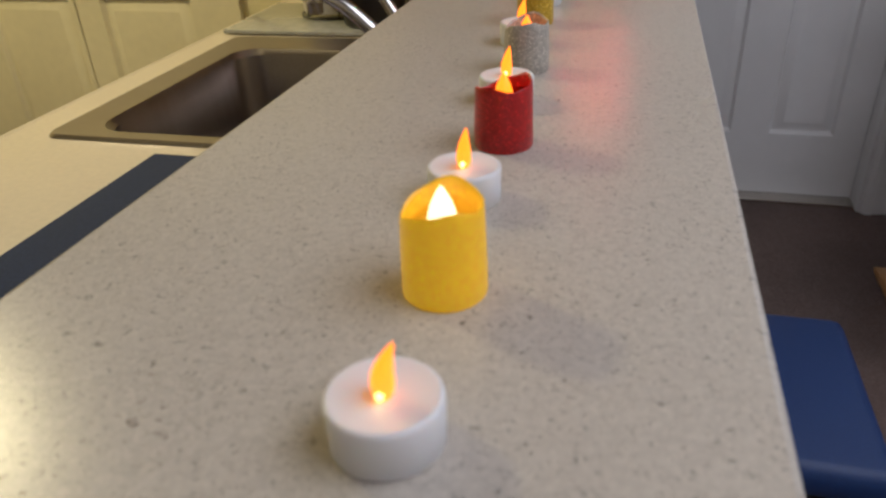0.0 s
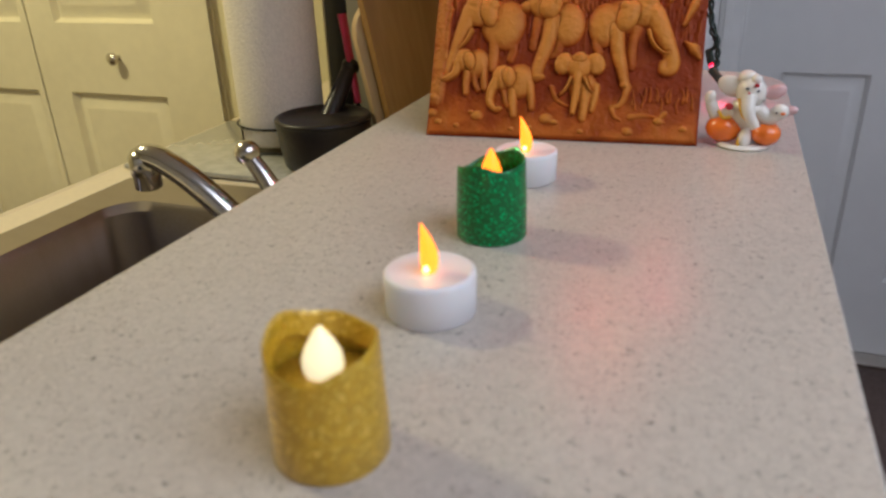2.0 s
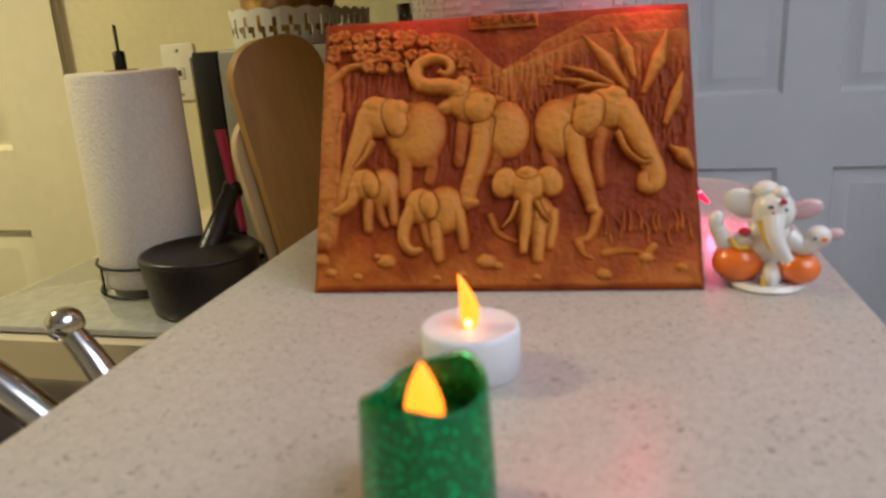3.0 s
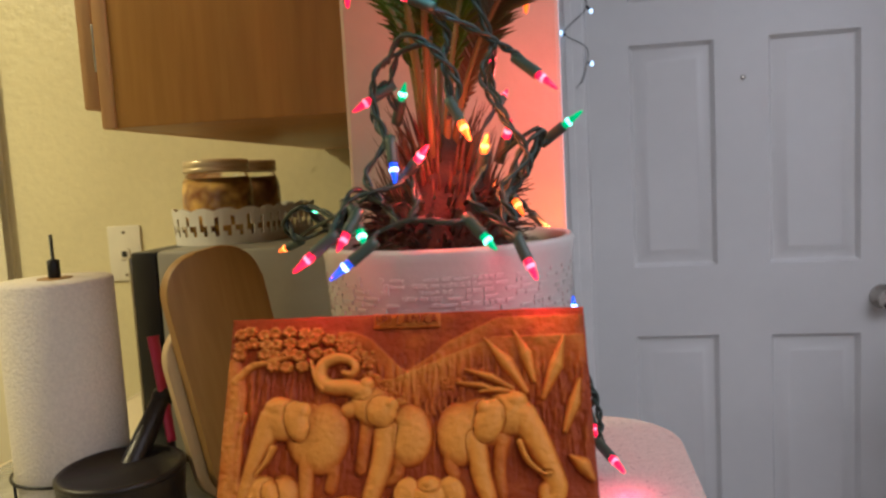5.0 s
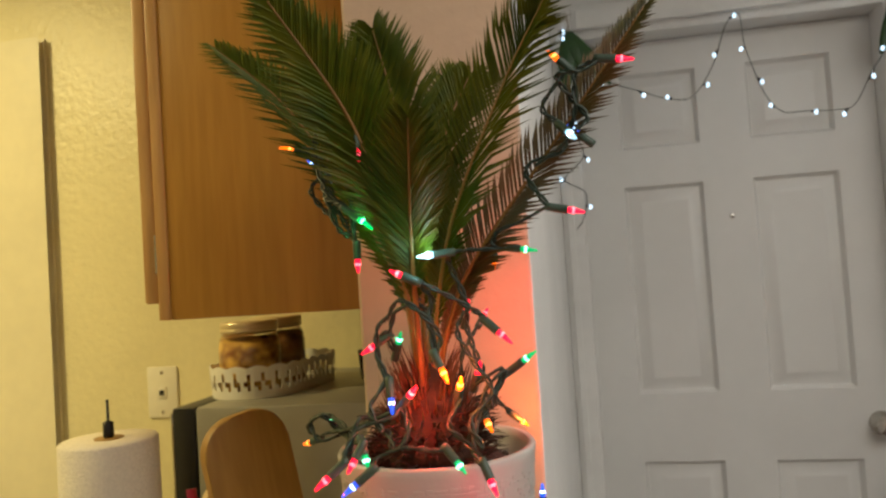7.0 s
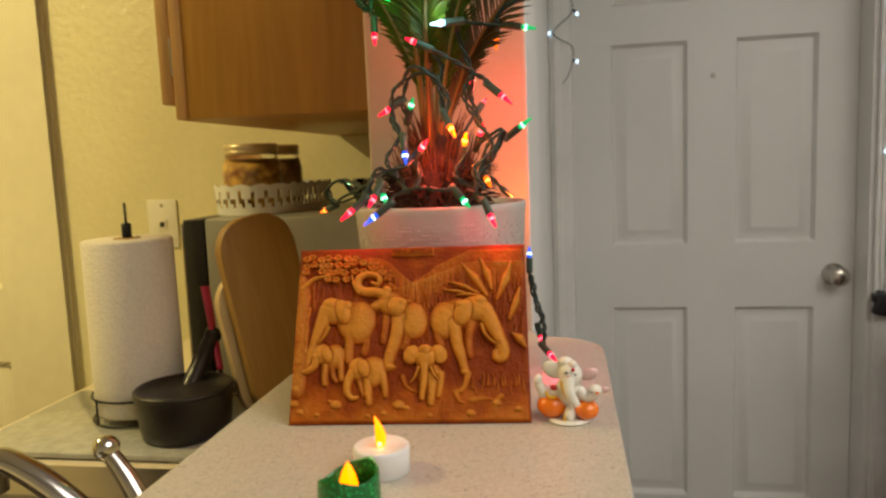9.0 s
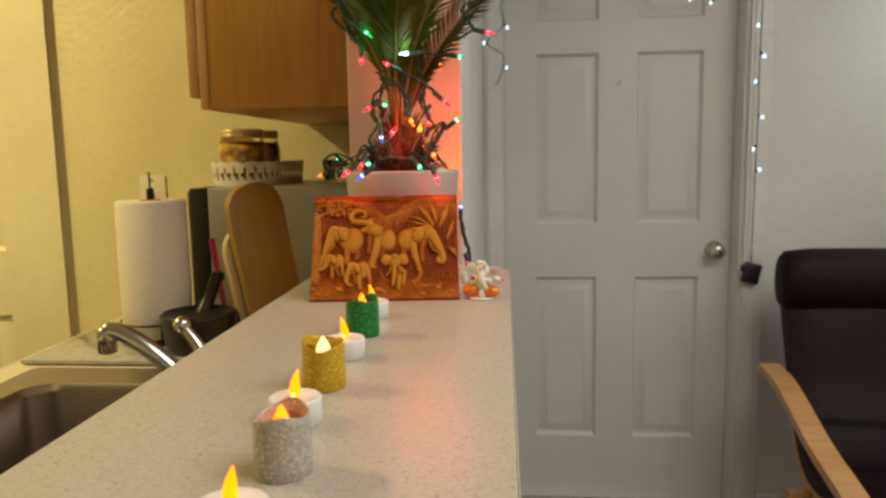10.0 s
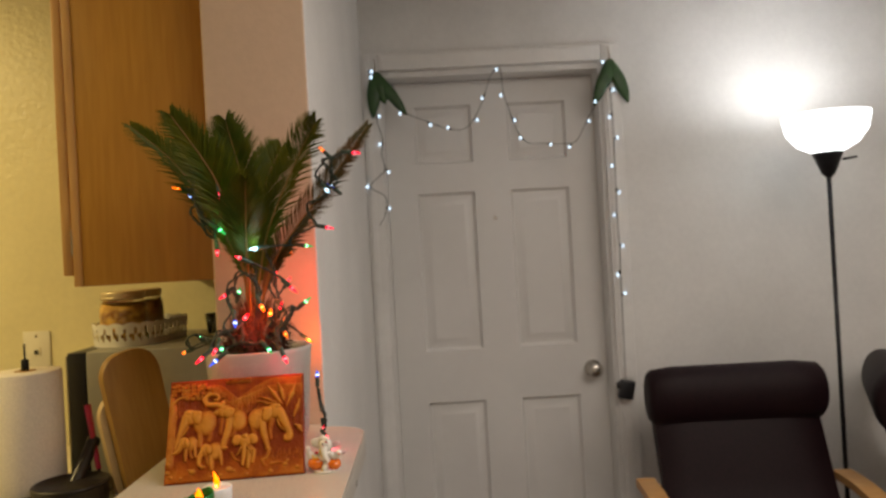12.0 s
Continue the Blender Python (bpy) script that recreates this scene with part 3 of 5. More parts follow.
roll = thing("paper_towel_roll", "thick roll of white paper towel on a wire stand", "paper towel", at=(-0.551, 0.515, GB))
bm = bmesh.new()
lathe(bm, [(0.021, 0.012), (0.066, 0.012), (0.0685, 0.016), (0.0690, 0.10), (0.0683, 0.285), (0.066, 0.2885), (0.021, 0.2885)], 40)
part("paper", bm, PAPER, roll)
part("core", lathe(bmesh.new(), [(0.0205, 0.01), (0.0205, 0.2900), (0.019, 0.2900)], 20), BOARD_WOOD, roll)
part("rod", tube(bmesh.new(), [(0, 0, 0.006), (0, 0, 0.345)], 0.0022), BLACK_METAL, roll)
part("finial", lathe(bmesh.new(), [(0.006, 0.289), (0.0075, 0.291), (0.0075, 0.312), (0.003, 0.314)], 12), BLACK_METAL, roll)
for z in (0.004, 0.042):
    part("ring", tube(bmesh.new(), [(0.073 * math.cos(a * math.pi / 16), 0.073 * math.sin(a * math.pi / 16), z) for a in range(33)], 0.002, sides=6), BLACK_METAL, roll)
for k in range(6):
    a = k * math.pi / 3
    part("post", tube(bmesh.new(), [(0.073 * math.cos(a), 0.073 * math.sin(a), 0.002), (0.073 * math.cos(a), 0.073 * math.sin(a), 0.044)], 0.0018, sides=6), BLACK_METAL, roll)

mortar = thing("mortar", "black stone mortar bowl", "mortar", at=(-0.430, 0.438, GB))
part("bowl", lathe(bmesh.new(), [(0.058, 0), (0.063, 0.004), (0.066, 0.020), (0.069, 0.045), (0.0715, 0.068), (0.070, 0.072), (0.063, 0.070), (0.054, 0.036), (0.02, 0.022)], 36), BLACK_STONE, mortar)
mortar_lip = bmesh.new()
lathe(mortar_lip, [(0.0625, 0.0705), (0.0645, 0.0740), (0.0690, 0.0745), (0.0722, 0.0720), (0.0720, 0.0670)], 36)
part("rim", mortar_lip, BLACK_STONE, mortar)
pestle = thing("pestle", "black stone pestle leaning in the mortar", "pestle", at=(-0.440, 0.438, GB + 0.03))
part("rod", tube(bmesh.new(), smooth_line([(0.0, 0.0, 0.0), (0.002, 0.018, 0.020), (0.008, 0.055, 0.060), (0.012, 0.085, 0.090), (0.013, 0.092, 0.096)]), 0.016, 0.011, 16), BLACK_STONE, pestle)
part("grip_end", lathe(bmesh.new(), [(0.006, -0.010), (0.013, -0.007), (0.0145, 0.0), (0.013, 0.007), (0.006, 0.010)], 18, (0.013, 0.094, 0.098), turn=Matrix.Rotation(radians(-42), 3, "X")), BLACK_STONE, pestle)

mw = thing("microwave", "grey microwave oven with a black front", "microwave", at=(-0.33, 0.86, SINK_TOP))
part("body", boxed((-0.158, -0.215, 0.014), (0.20, 0.235, 0.318), 0.006), GREY_ENAMEL, mw)
part("front", boxed((-0.198, -0.215, 0.012), (-0.159, 0.235, 0.317), 0.003), BLACK_PLASTIC, mw)
part("door_trim", boxed((-0.204, -0.213, 0.02), (-0.1985, 0.233, 0.310), 0.002), SATIN_NICKEL, mw, "pale metal door edge")
for a in (-0.15, 0.17):
    for b in (-0.19, 0.21):
        part("foot", lathe(bmesh.new(), [(0.012, 0), (0.012, 0.014)], 12, (a, b, 0)), BLACK_PLASTIC, mw)


def chopping_board(w, hgt, thick, mat, name, label, m):
    ob = thing(name, label, "board", "chopping boards")
    bm = bmesh.new()
    slab(bm, rounded(-w / 2, w / 2, 0, hgt, 0.05, 8), -thick / 2, thick / 2, 0.004)
    part("plank", bm, mat, ob)
    ob.matrix_basis = m
    return ob


stand = math.atan2(0.11, 0.084)
chopping_board(0.128, 0.322, 0.018, BOARD_WOOD, "chopping_board", "brown wooden chopping board standing beside the microwave", Matrix.Translation((-0.300, 0.545, SINK_TOP + 0.012)) @ Matrix.Rotation(stand, 4, "Z") @ pose(0, 0, 0, 87, 0, 0) @ Matrix.Rotation(radians(9), 4, "Z"))
chopping_board(0.150, 0.240, 0.014, BOARD_PALE, "chopping_board", "pale wooden chopping board behind the larger one", Matrix.Translation((-0.319, 0.558, SINK_TOP + 0.012)) @ Matrix.Rotation(stand, 4, "Z") @ pose(0, 0, 0, 87, 0, 0) @ Matrix.Rotation(radians(9), 4, "Z"))

knife = thing("spatula", "pink-handled black spatula leaning on the microwave", "utensil", at=(-0.400, 0.505, SINK_TOP + 0.011))
part("handle", tube(bmesh.new(), smooth_line([(-0.010, 0.010, 0.075), (-0.020, 0.020, 0.115), (-0.032, 0.032, 0.165), (-0.038, 0.036, 0.198), (-0.039, 0.037, 0.206)]), 0.008, 0.011, 14, 0.6), PINK, knife)
part("blade", tube(bmesh.new(), [(0.0, 0.0, 0.0), (-0.004, 0.004, 0.04), (-0.010, 0.010, 0.075)], 0.016, 0.007, 8, 0.3), BLACK_PLASTIC, knife)

TRAY_Z = SINK_TOP + 0.318
tray = thing("lace_tray", "white pierced lace-edged metal tray on the microwave", "tray", at=(-0.432, 0.842, TRAY_Z))
tray.rotation_euler = (0, 0, radians(-7))
bm = bmesh.new()
slab(bm, rounded(-0.078, 0.078, -0.140, 0.140, 0.075, 8), 0, 0.003)
part("base", bm, WHITE_METAL, tray)
ring = rounded(-0.078, 0.078, -0.140, 0.140, 0.075, 10)
loop = []
for k in range(len(ring)):
    a, b = Vector(ring[k]), Vector(ring[(k + 1) % len(ring)])
    n_step = max(1, round((b - a).length / 0.0055))
    loop += [a.lerp(b, q / n_step) for q in range(n_step)]
bm = bmesh.new()
edge, rows = [], (0.003, 0.014, 0.021, 0.030, 0.041, 0.052)
for k, q in enumerate(loop):
    wavy = 0.0045 * abs(math.sin(k * math.pi / 6))
    edge.append([bm.verts.new((q.x * (1 + 0.9 * z), q.y * (1 + 0.45 * z), z + (wavy if z > 0.04 else 0))) for z in rows])
for k in range(len(loop)):
    a, b = edge[k], edge[(k + 1) % len(loop)]
    for i in range(5):
        if (i == 1 and k % 3 == 0) or (i == 2 and k % 3 != 1) or (i == 3 and k % 4 == 2):
            continue
        bm.faces.new((a[i], b[i], b[i + 1], a[i + 1]))
wall = part("rim", bm, WHITE_METAL, tray, "pierced lace-pattern rim", smooth=False)
sol = wall.modifiers.new("thick", "SOLIDIFY")
sol.thickness = 0.0012


def spice_jar(x, y, mat, label):
    ob = thing("storage_jar", label, "jar", "jars on the tray", at=(x, y, TRAY_Z + 0.004))
    body = part("glass_body", lathe(bmesh.new(), [(0.046, 0), (0.052, 0.004), (0.0545, 0.012), (0.0545, 0.080), (0.052, 0.094), (0.0475, 0.103), (0.0465, 0.109)], 40), GLASS, ob)
    body.visible_shadow = False
    part("contents", lathe(bmesh.new(), [(0.044, 0.005), (0.0495, 0.010), (0.0505, 0.074), (0.047, 0.088), (0.020, 0.091)], 32), mat, ob)
    part("lid", lathe(bmesh.new(), [(0.0485, 0.106), (0.0505, 0.108), (0.0505, 0.113), (0.0495, 0.114), (0.0505, 0.1155), (0.0505, 0.123), (0.0485, 0.126), (0.044, 0.1265)], 40), GOLD_LID, ob, "brass screw lid")


spice_jar(-0.449, 0.775, SPICE, "squat glass jar of golden brown spice with brass lid")
spice_jar(-0.452, 0.895, SPICE_DARK, "squat glass jar of dark spice with brass lid")
tumbler = thing("tumbler", "small clear glass tumbler on the microwave", "glass", at=(-0.262, 0.90, TRAY_Z))
part("glass_wall", lathe(bmesh.new(), [(0.020, 0), (0.022, 0.002), (0.027, 0.056), (0.0255, 0.056), (0.020, 0.006)], 24), GLASS, tumbler).visible_shadow = False

outlet = thing("phone_jack", "off-white wall plate with a small phone jack", "wall plate", at=(-0.845, KITCHEN_Y, 1.152))
part("plate", boxed((-0.039, -0.006, -0.060), (0.039, -0.0005, 0.060), 0.003), OFF_WHITE, outlet)
jack = part("jack", boxed((-0.012, -0.0085, -0.014), (0.012, -0.006, 0.012), 0.002), OFF_WHITE, outlet)
part("opening", boxed((-0.006, -0.0094, -0.007), (0.006, -0.0086, 0.005)), OUTLET_DARK, jack)
for z in (-0.046, 0.046):
    part("screw", lathe(bmesh.new(), [(0.004, 0), (0.004, 0.001), (0.002, 0.002)], 12, (0, -0.006, z), turn=Matrix.Rotation(radians(90), 3, "X")), SATIN_NICKEL, outlet)

cab = thing("wall_cabinet", "oak wall cabinet above the microwave", "cabinet", at=(-0.237, 0.76, 1.347))
part("body", boxed((-0.132, -0.36, 0), (0.1395, 0.359, 0.86), 0.002), OAK, cab)
part("face_frame", boxed((-0.148, -0.362, 0.0), (-0.1325, 0.359, 0.86), 0.002), OAK_EDGE, cab)
for a, b in ((-0.356, -0.004), (0.0, 0.35)):
    d = part("door", boxed((-0.171, a, 0.022), (-0.152, b, 0.84), 0.003), OAK_EDGE, cab)
    part("hinge", boxed((-0.1515, a - 0.004, 0.06), (-0.1485, a + 0.012, 0.11), 0.001), SATIN_NICKEL, d)

# ---------------------------------------------------------------- living room
stool = thing("stool", "low stool with a navy blue vinyl seat", "stool", at=(0.32, -0.07, FLOOR))
stool.scale = (1, 1, 1.152)
part("seat", boxed((-0.20, -0.195, 0.405), (0.20, 0.195, 0.46), 0.022, 3), BLUE, stool)
part("apron", boxed((-0.17, -0.165, 0.36), (0.17, 0.165, 0.404), 0.004), BLACK_METAL, stool)
for a in (-0.155, 0.155):
    for b in (-0.15, 0.15):
        part("leg", tube(bmesh.new(), [(a, b, 0.0), (a, b, 0.36)], 0.013, sides=10), BLACK_METAL, stool)


def armchair(m, label, rails=True):
    ob = thing("armchair", label, "armchair", "armchairs")
    w = 0.27
    line = smooth_line([(0, 0.40, 0.86), (0, 0.33, 0.70), (0, 0.22, 0.50), (0, 0.10, 0.40), (0, -0.10, 0.42), (0, -0.36, 0.46)], 5)
    bm = bmesh.new()
    rows = []
    for i, p in enumerate(line):
        d = (line[min(i + 1, len(line) - 1)] - line[max(i - 1, 0)]).normalized()
        up = Vector((0, -d.z, d.y)) * -1
        up = up if up.y < 0 or up.z > 0 else -up
        puff = 0.032 + 0.014 * abs(math.sin(i / (len(line) - 1) * math.pi * 3))
        row = []
        for k in range(13):
            s = -1 + 2 * k / 12
            edge_in = 1 - abs(s) ** 6
            row.append(p + Vector((s * w, 0, 0)) + up * (puff * (0.35 + 0.65 * edge_in)))
        back = [p + Vector(((1 - 2 * k / 12) * w, 0, 0)) - up * 0.03 for k in range(13)]
        rows.append([bm.verts.new(q) for q in row + back])
    for a, b in zip(rows, rows[1:]):
        for k in range(26):
            j = (k + 1) % 26
            bm.faces.new((a[k], a[j], b[j], b[k]))
    bm.faces.new(rows[0])
    bm.faces.new(rows[-1][::-1])
    bmesh.ops.recalc_face_normals(bm, faces=bm.faces)
    part("cushion", bm, LEATHER, ob)
    bm = bmesh.new()
    lathe(bm, [(0.03, -0.290), (0.066, -0.286), (0.080, -0.272), (0.087, -0.2), (0.088, 0.2), (0.080, 0.272), (0.066, 0.286), (0.03, 0.290)], 24, (0, 0.365, 0.866), turn=Matrix.Rotation(radians(90), 3, "Y") @ Matrix.Diagonal((1.06, 0.8, 1)))
    part("headrest", bm, LEATHER, ob, "padded leather headrest roll")
    part("seam", tube(bmesh.new(), smooth_line([(-w * 0.96, 0.165, 0.525), (0, 0.150, 0.520), (w * 0.96, 0.165, 0.525)]), 0.004, sides=6), LEATHER, ob)
    for s in (-1, 1):
        x = s * 0.318
        arm = bmesh.new()
        pts = smooth_line([(x, 0.33, 0.615), (x, 0.16, 0.605), (x, -0.1, 0.54), (x, -0.34, 0.50), (x, -0.40, 0.44), (x, -0.38, 0.2), (x, -0.36, 0.01), (x, -0.30, 0.0), (x, 0.05, 0.02), (x, 0.22, 0.0)], 5)
        prev = None
        for i, p in enumerate(pts):
            d = (pts[min(i + 1, len(pts) - 1)] - pts[max(i - 1, 0)]).normalized()
            nrm = Vector((0, -d.z, d.y)) * 0.012
            ring = [arm.verts.new(p + Vector((dx, 0, 0)) + nn) for dx, nn in ((-0.03, nrm), (0.03, nrm), (0.03, -nrm), (-0.03, -nrm))]
            if prev:
                for k in range(4):
                    j = (k + 1) % 4
                    arm.faces.new((prev[k], prev[j], ring[j], ring[k]))
            else:
                arm.faces.new(ring)
            prev = ring
        arm.faces.new(prev[::-1])
        bmesh.ops.recalc_face_normals(arm, faces=arm.faces)
        part("armrest", arm, BENTWOOD, ob, "bent birch side frame")
        if rails:
            part("back_rail", tube(bmesh.new(), smooth_line([(s * 0.24, 0.46, 0.84), (s * 0.24, 0.28, 0.45), (s * 0.24, 0.10, 0.33), (s * 0.24, -0.33, 0.40)]), 0.018, sides=8), BENTWOOD, ob)
    part("crossbar", boxed((-0.32, 0.10, 0.30), (0.32, 0.13, 0.34), 0.005), BENTWOOD, ob)
    part("crossbar", boxed((-0.32, -0.36, 0.34), (0.32, -0.33, 0.38), 0.005), BENTWOOD, ob)
    ob.matrix_basis = m
    return ob


armchair(pose(1.278, 1.000, FLOOR, 0, 0, -3) @ Matrix.Diagonal((1, 1, 1.07, 1)), "dark brown leather armchair with bent wood arms")
armchair(pose(2.10, 1.12, FLOOR, 0, 0, 62) @ Matrix.Diagonal((1, 1, 1.07, 1)), "second brown leather armchair turned sideways", False)

torch = thing("floor_lamp", "lit black torchiere floor lamp with white bowl", "lamp", at=(1.644, 1.341, FLOOR))
torch.scale = (0.96, 0.96, 1.031)
part("base", lathe(bmesh.new(), [(0.11, 0), (0.11, 0.012), (0.04, 0.022), (0.012, 0.03)], 32), BLACK_METAL, torch)
part("pole", tube(bmesh.new(), [(0, 0, 0.025), (0, 0, 1.58)], 0.0075, sides=14), BLACK_METAL, torch)
part("cup", lathe(bmesh.new(), [(0.009, 1.575), (0.022, 1.588), (0.046, 1.645), (0.051, 1.655), (0.02, 1.656)], 28), BLACK_METAL, torch)
shade = part("shade", lathe(bmesh.new(), [(0.05, 1.657), (0.095, 1.680), (0.128, 1.72), (0.140, 1.775), (0.137, 1.775), (0.124, 1.722), (0.09, 1.685), (0.03, 1.664)], 36), SHADE_GLASS, torch, "glowing white glass bowl shade")
part("switch", tube(bmesh.new(), [(0.04, -0.02, 1.63), (0.085, -0.03, 1.635)], 0.004, sides=8), BLACK_METAL, torch)

# ---------------------------------------------------------------- candles on the bar


def teardrop(bm, at, r, hgt, bend=0.0, u=14):
    prof = [(0.5, 0.0), (0.88, 0.10), (1.0, 0.26), (0.95, 0.42), (0.76, 0.60), (0.50, 0.77), (0.28, 0.90), (0.10, 0.98), (0.02, 1.0)]
    rings = []
    for q, z in prof:
        off = bend * (max(0, z - 0.35) ** 1.6)
        rings.append([bm.verts.new((at[0] + off + q * r * math.cos(2 * math.pi * k / u), at[1] + q * r * math.sin(2 * math.pi * k / u), at[2] + z * hgt)) for k in range(u)])
    for a, b in zip(rings, rings[1:]):
        for k in range(u):
            j = (k + 1) % u
            bm.faces.new((a[k], a[j], b[j], b[k]))
    bm.faces.new(rings[0][::-1])
    bm.faces.new(rings[-1])
    return bm


def tealight(x, y, bend, turn):
    ob = thing("tealight", "white plastic electric tealight with amber flame tip", "candle", "tealights in the row", at=(x, y, BAR))
    ob.rotation_euler = (0, 0, radians(turn))
    part("body", lathe(bmesh.new(), [(0.0178, 0), (0.0187, 0.0008), (0.0190, 0.0165), (0.0187, 0.0182), (0.0178, 0.0190), (0.0165, 0.0186), (0.008, 0.0178), (0.005, 0.0176)], 40), WHITE_PLASTIC, ob)
    part("flame", teardrop(bmesh.new(), (0, 0, 0.0172), 0.0038, 0.0215, bend * 1.5), FLAME, ob, "amber flame-shaped bulb")
    core = bmesh.new()
    blob(core, (0.0, -0.0036, 0.0205), (0.0014, 0.0012, 0.0016), u=10, v=6)
    part("diode", core, FLAME_CORE, ob)


for i, (x, y, bend) in enumerate(((0.0521, -0.9116, 0.006), (0.0380, -0.7380, 0.002), (0.0325, -0.5803, 0.003), (0.0183, -0.4205, 0.004), (0.0172, -0.2531, -0.004), (0.0124, -0.0800, -0.005))):
    tealight(x, y, bend, 0)


def votive(x, y, mat, flame, name_color, turn, hgt=0.042, fl=(0.0052, 0.017)):
    ob = thing("votive_candle", f"{name_color} electric votive candle with a wavy melted rim", "candle", "votives in the row", at=(x, y, BAR))
    ob.rotation_euler = (0, 0, radians(turn))

    def wave(a, i):
        if i < 4:
            return 0
        return 0.0024 * math.sin(2 * a + 0.6) + 0.0024 * math.sin(a + 2.2) + 0.0006 * math.sin(5 * a)

    prof = [(0.0170, 0), (0.0178, 0.0012), (0.0177, 0.012), (0.0173, 0.026), (0.0170, hgt - 0.005), (0.0168, hgt - 0.001), (0.0162, hgt), (0.0153, hgt - 0.001), (0.0147, hgt - 0.008)]
    bm = bmesh.new()
    lathe(bm, prof, 44, wave=wave)
    bm.faces.ensure_lookup_table()
    bmesh.ops.delete(bm, geom=[bm.faces[-1]], context="FACES")
    part("shell", bm, mat, ob)
    part("cup_floor", lathe(bmesh.new(), [(0.0150, hgt - 0.013), (0.0150, hgt - 0.012), (0.006, hgt - 0.0115)], 24), mat, ob)
    part("flame", teardrop(bmesh.new(), (0, 0, hgt - 0.0122), fl[0], fl[1]), flame, ob, "flame-shaped bulb")


# emission put into the yellow shell stands in for the glow from inside
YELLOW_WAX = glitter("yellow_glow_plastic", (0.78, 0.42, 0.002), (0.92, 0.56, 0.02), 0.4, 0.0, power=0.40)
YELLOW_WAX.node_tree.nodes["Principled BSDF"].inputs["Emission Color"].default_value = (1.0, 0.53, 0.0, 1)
RED_WAX = glitter("red_glitter_plastic", (0.42, 0.006, 0.006), (0.85, 0.06, 0.06))
SILVER_WAX = glitter("silver_glitter_plastic", (0.46, 0.42, 0.36), (0.85, 0.80, 0.72), 0.35, 0.4)
GOLD_WAX = glitter("gold_glitter_plastic", (0.58, 0.36, 0.012), (0.92, 0.70, 0.15), 0.32, 0.2)
GREEN_WAX = glitter("green_glitter_plastic", (0.008, 0.15, 0.030), (0.06, 0.80, 0.25))
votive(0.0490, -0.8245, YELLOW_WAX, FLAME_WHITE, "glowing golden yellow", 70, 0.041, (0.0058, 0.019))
votive(0.0448, -0.6610, RED_WAX, FLAME, "red glitter", 20, 0.0375, (0.0056, 0.019))
votive(0.0348, -0.5030, SILVER_WAX, FLAME, "silver glitter", 60, 0.0375)
votive(0.0198, -0.3430, GOLD_WAX, FLAME_PALE, "gold glitter", 150, 0.0385, (0.0062, 0.017))
votive(0.0176, -0.1690, GREEN_WAX, FLAME, "green glitter", 35, 0.0385, (0.0052, 0.019))

# ---------------------------------------------------------------- carved plaque
plaque = thing("relief_plaque", "terracotta relief plaque of an elephant herd leaning on the pot", "plaque")
PW, PH, PT, STEP = 0.194, 0.149, 0.013, 0.00052


def rel(a, b):
    """From the carving's own grid (683 by 500 units) to metres on the plaque's face."""
    return (a - 900) / 3520, (521 - b) / 3290


def oval(a, b, ra, rb, top, turn=0.0, power=0.5):
    """A rounded swelling: centre, half sizes, height in millimetres, turn in degrees."""
    x, z = rel(a, b)
    c, s = math.cos(radians(turn)), math.sin(radians(turn))

    def height(gx, gz):
        u, v = (gx - x) * c - (gz - z) * s, (gx - x) * s + (gz - z) * c
        return top / 1000 * np.maximum(0, 1 - (u * 3520 / ra) ** 2 - (v * 3290 / rb) ** 2) ** power
    return height


def limb(r0, r1, top, *points, taper=0.8, power=0.5):
    """A tapering rounded ridge along points."""
    line = [(p.x, p.y) for p in smooth_line([(*rel(a, b), 0) for a, b in points], 6)]

    def height(gx, gz):
        best = np.zeros_like(gx)
        count = len(line) - 1
        for i in range(count):
            (x0, z0), (x1, z1) = line[i], line[i + 1]
            dx, dz = x1 - x0, z1 - z0
            t = np.clip(((gx - x0) * dx + (gz - z0) * dz) / (dx * dx + dz * dz + 1e-12), 0, 1)
            f = (i + t) / count
            r = (r0 + (r1 - r0) * f) / 3520
            d2 = (gx - x0 - t * dx) ** 2 + (gz - z0 - t * dz) ** 2
            best = np.maximum(best, top / 1000 * (1 - (1 - taper) * f) * np.maximum(0, 1 - d2 / (r * r)) ** power)
        return best
    return height


def crease(width, deep, *points):
    """A groove scratched along points."""
    ridge = limb(width, width, 1.0, *points, taper=1.0, power=1.0)
    return lambda gx, gz: ridge(gx, gz) * deep


def fractal(gx, gz, scale, seed):
    """Smooth value noise on the plaque's face, about -1 to 1."""
    rng = np.random.RandomState(seed)
    table = rng.uniform(-1, 1, (64, 64))
    total = np.zeros_like(gx)
    for octave in range(3):
        u, v = gx * scale * 2 ** octave + 100, gz * scale * 2 ** octave + 100
        i, j = np.floor(u).astype(int), np.floor(v).astype(int)
        fu, fv = u - i, v - j
        fu, fv = fu * fu * (3 - 2 * fu), fv * fv * (3 - 2 * fv)
        pick = lambda p, q: table[p % 64, q % 64]
        total += 0.55 ** octave * ((pick(i, j) * (1 - fu) + pick(i + 1, j) * fu) * (1 - fv) + (pick(i, j + 1) * (1 - fu) + pick(i + 1, j + 1) * fu) * fv)
    return total


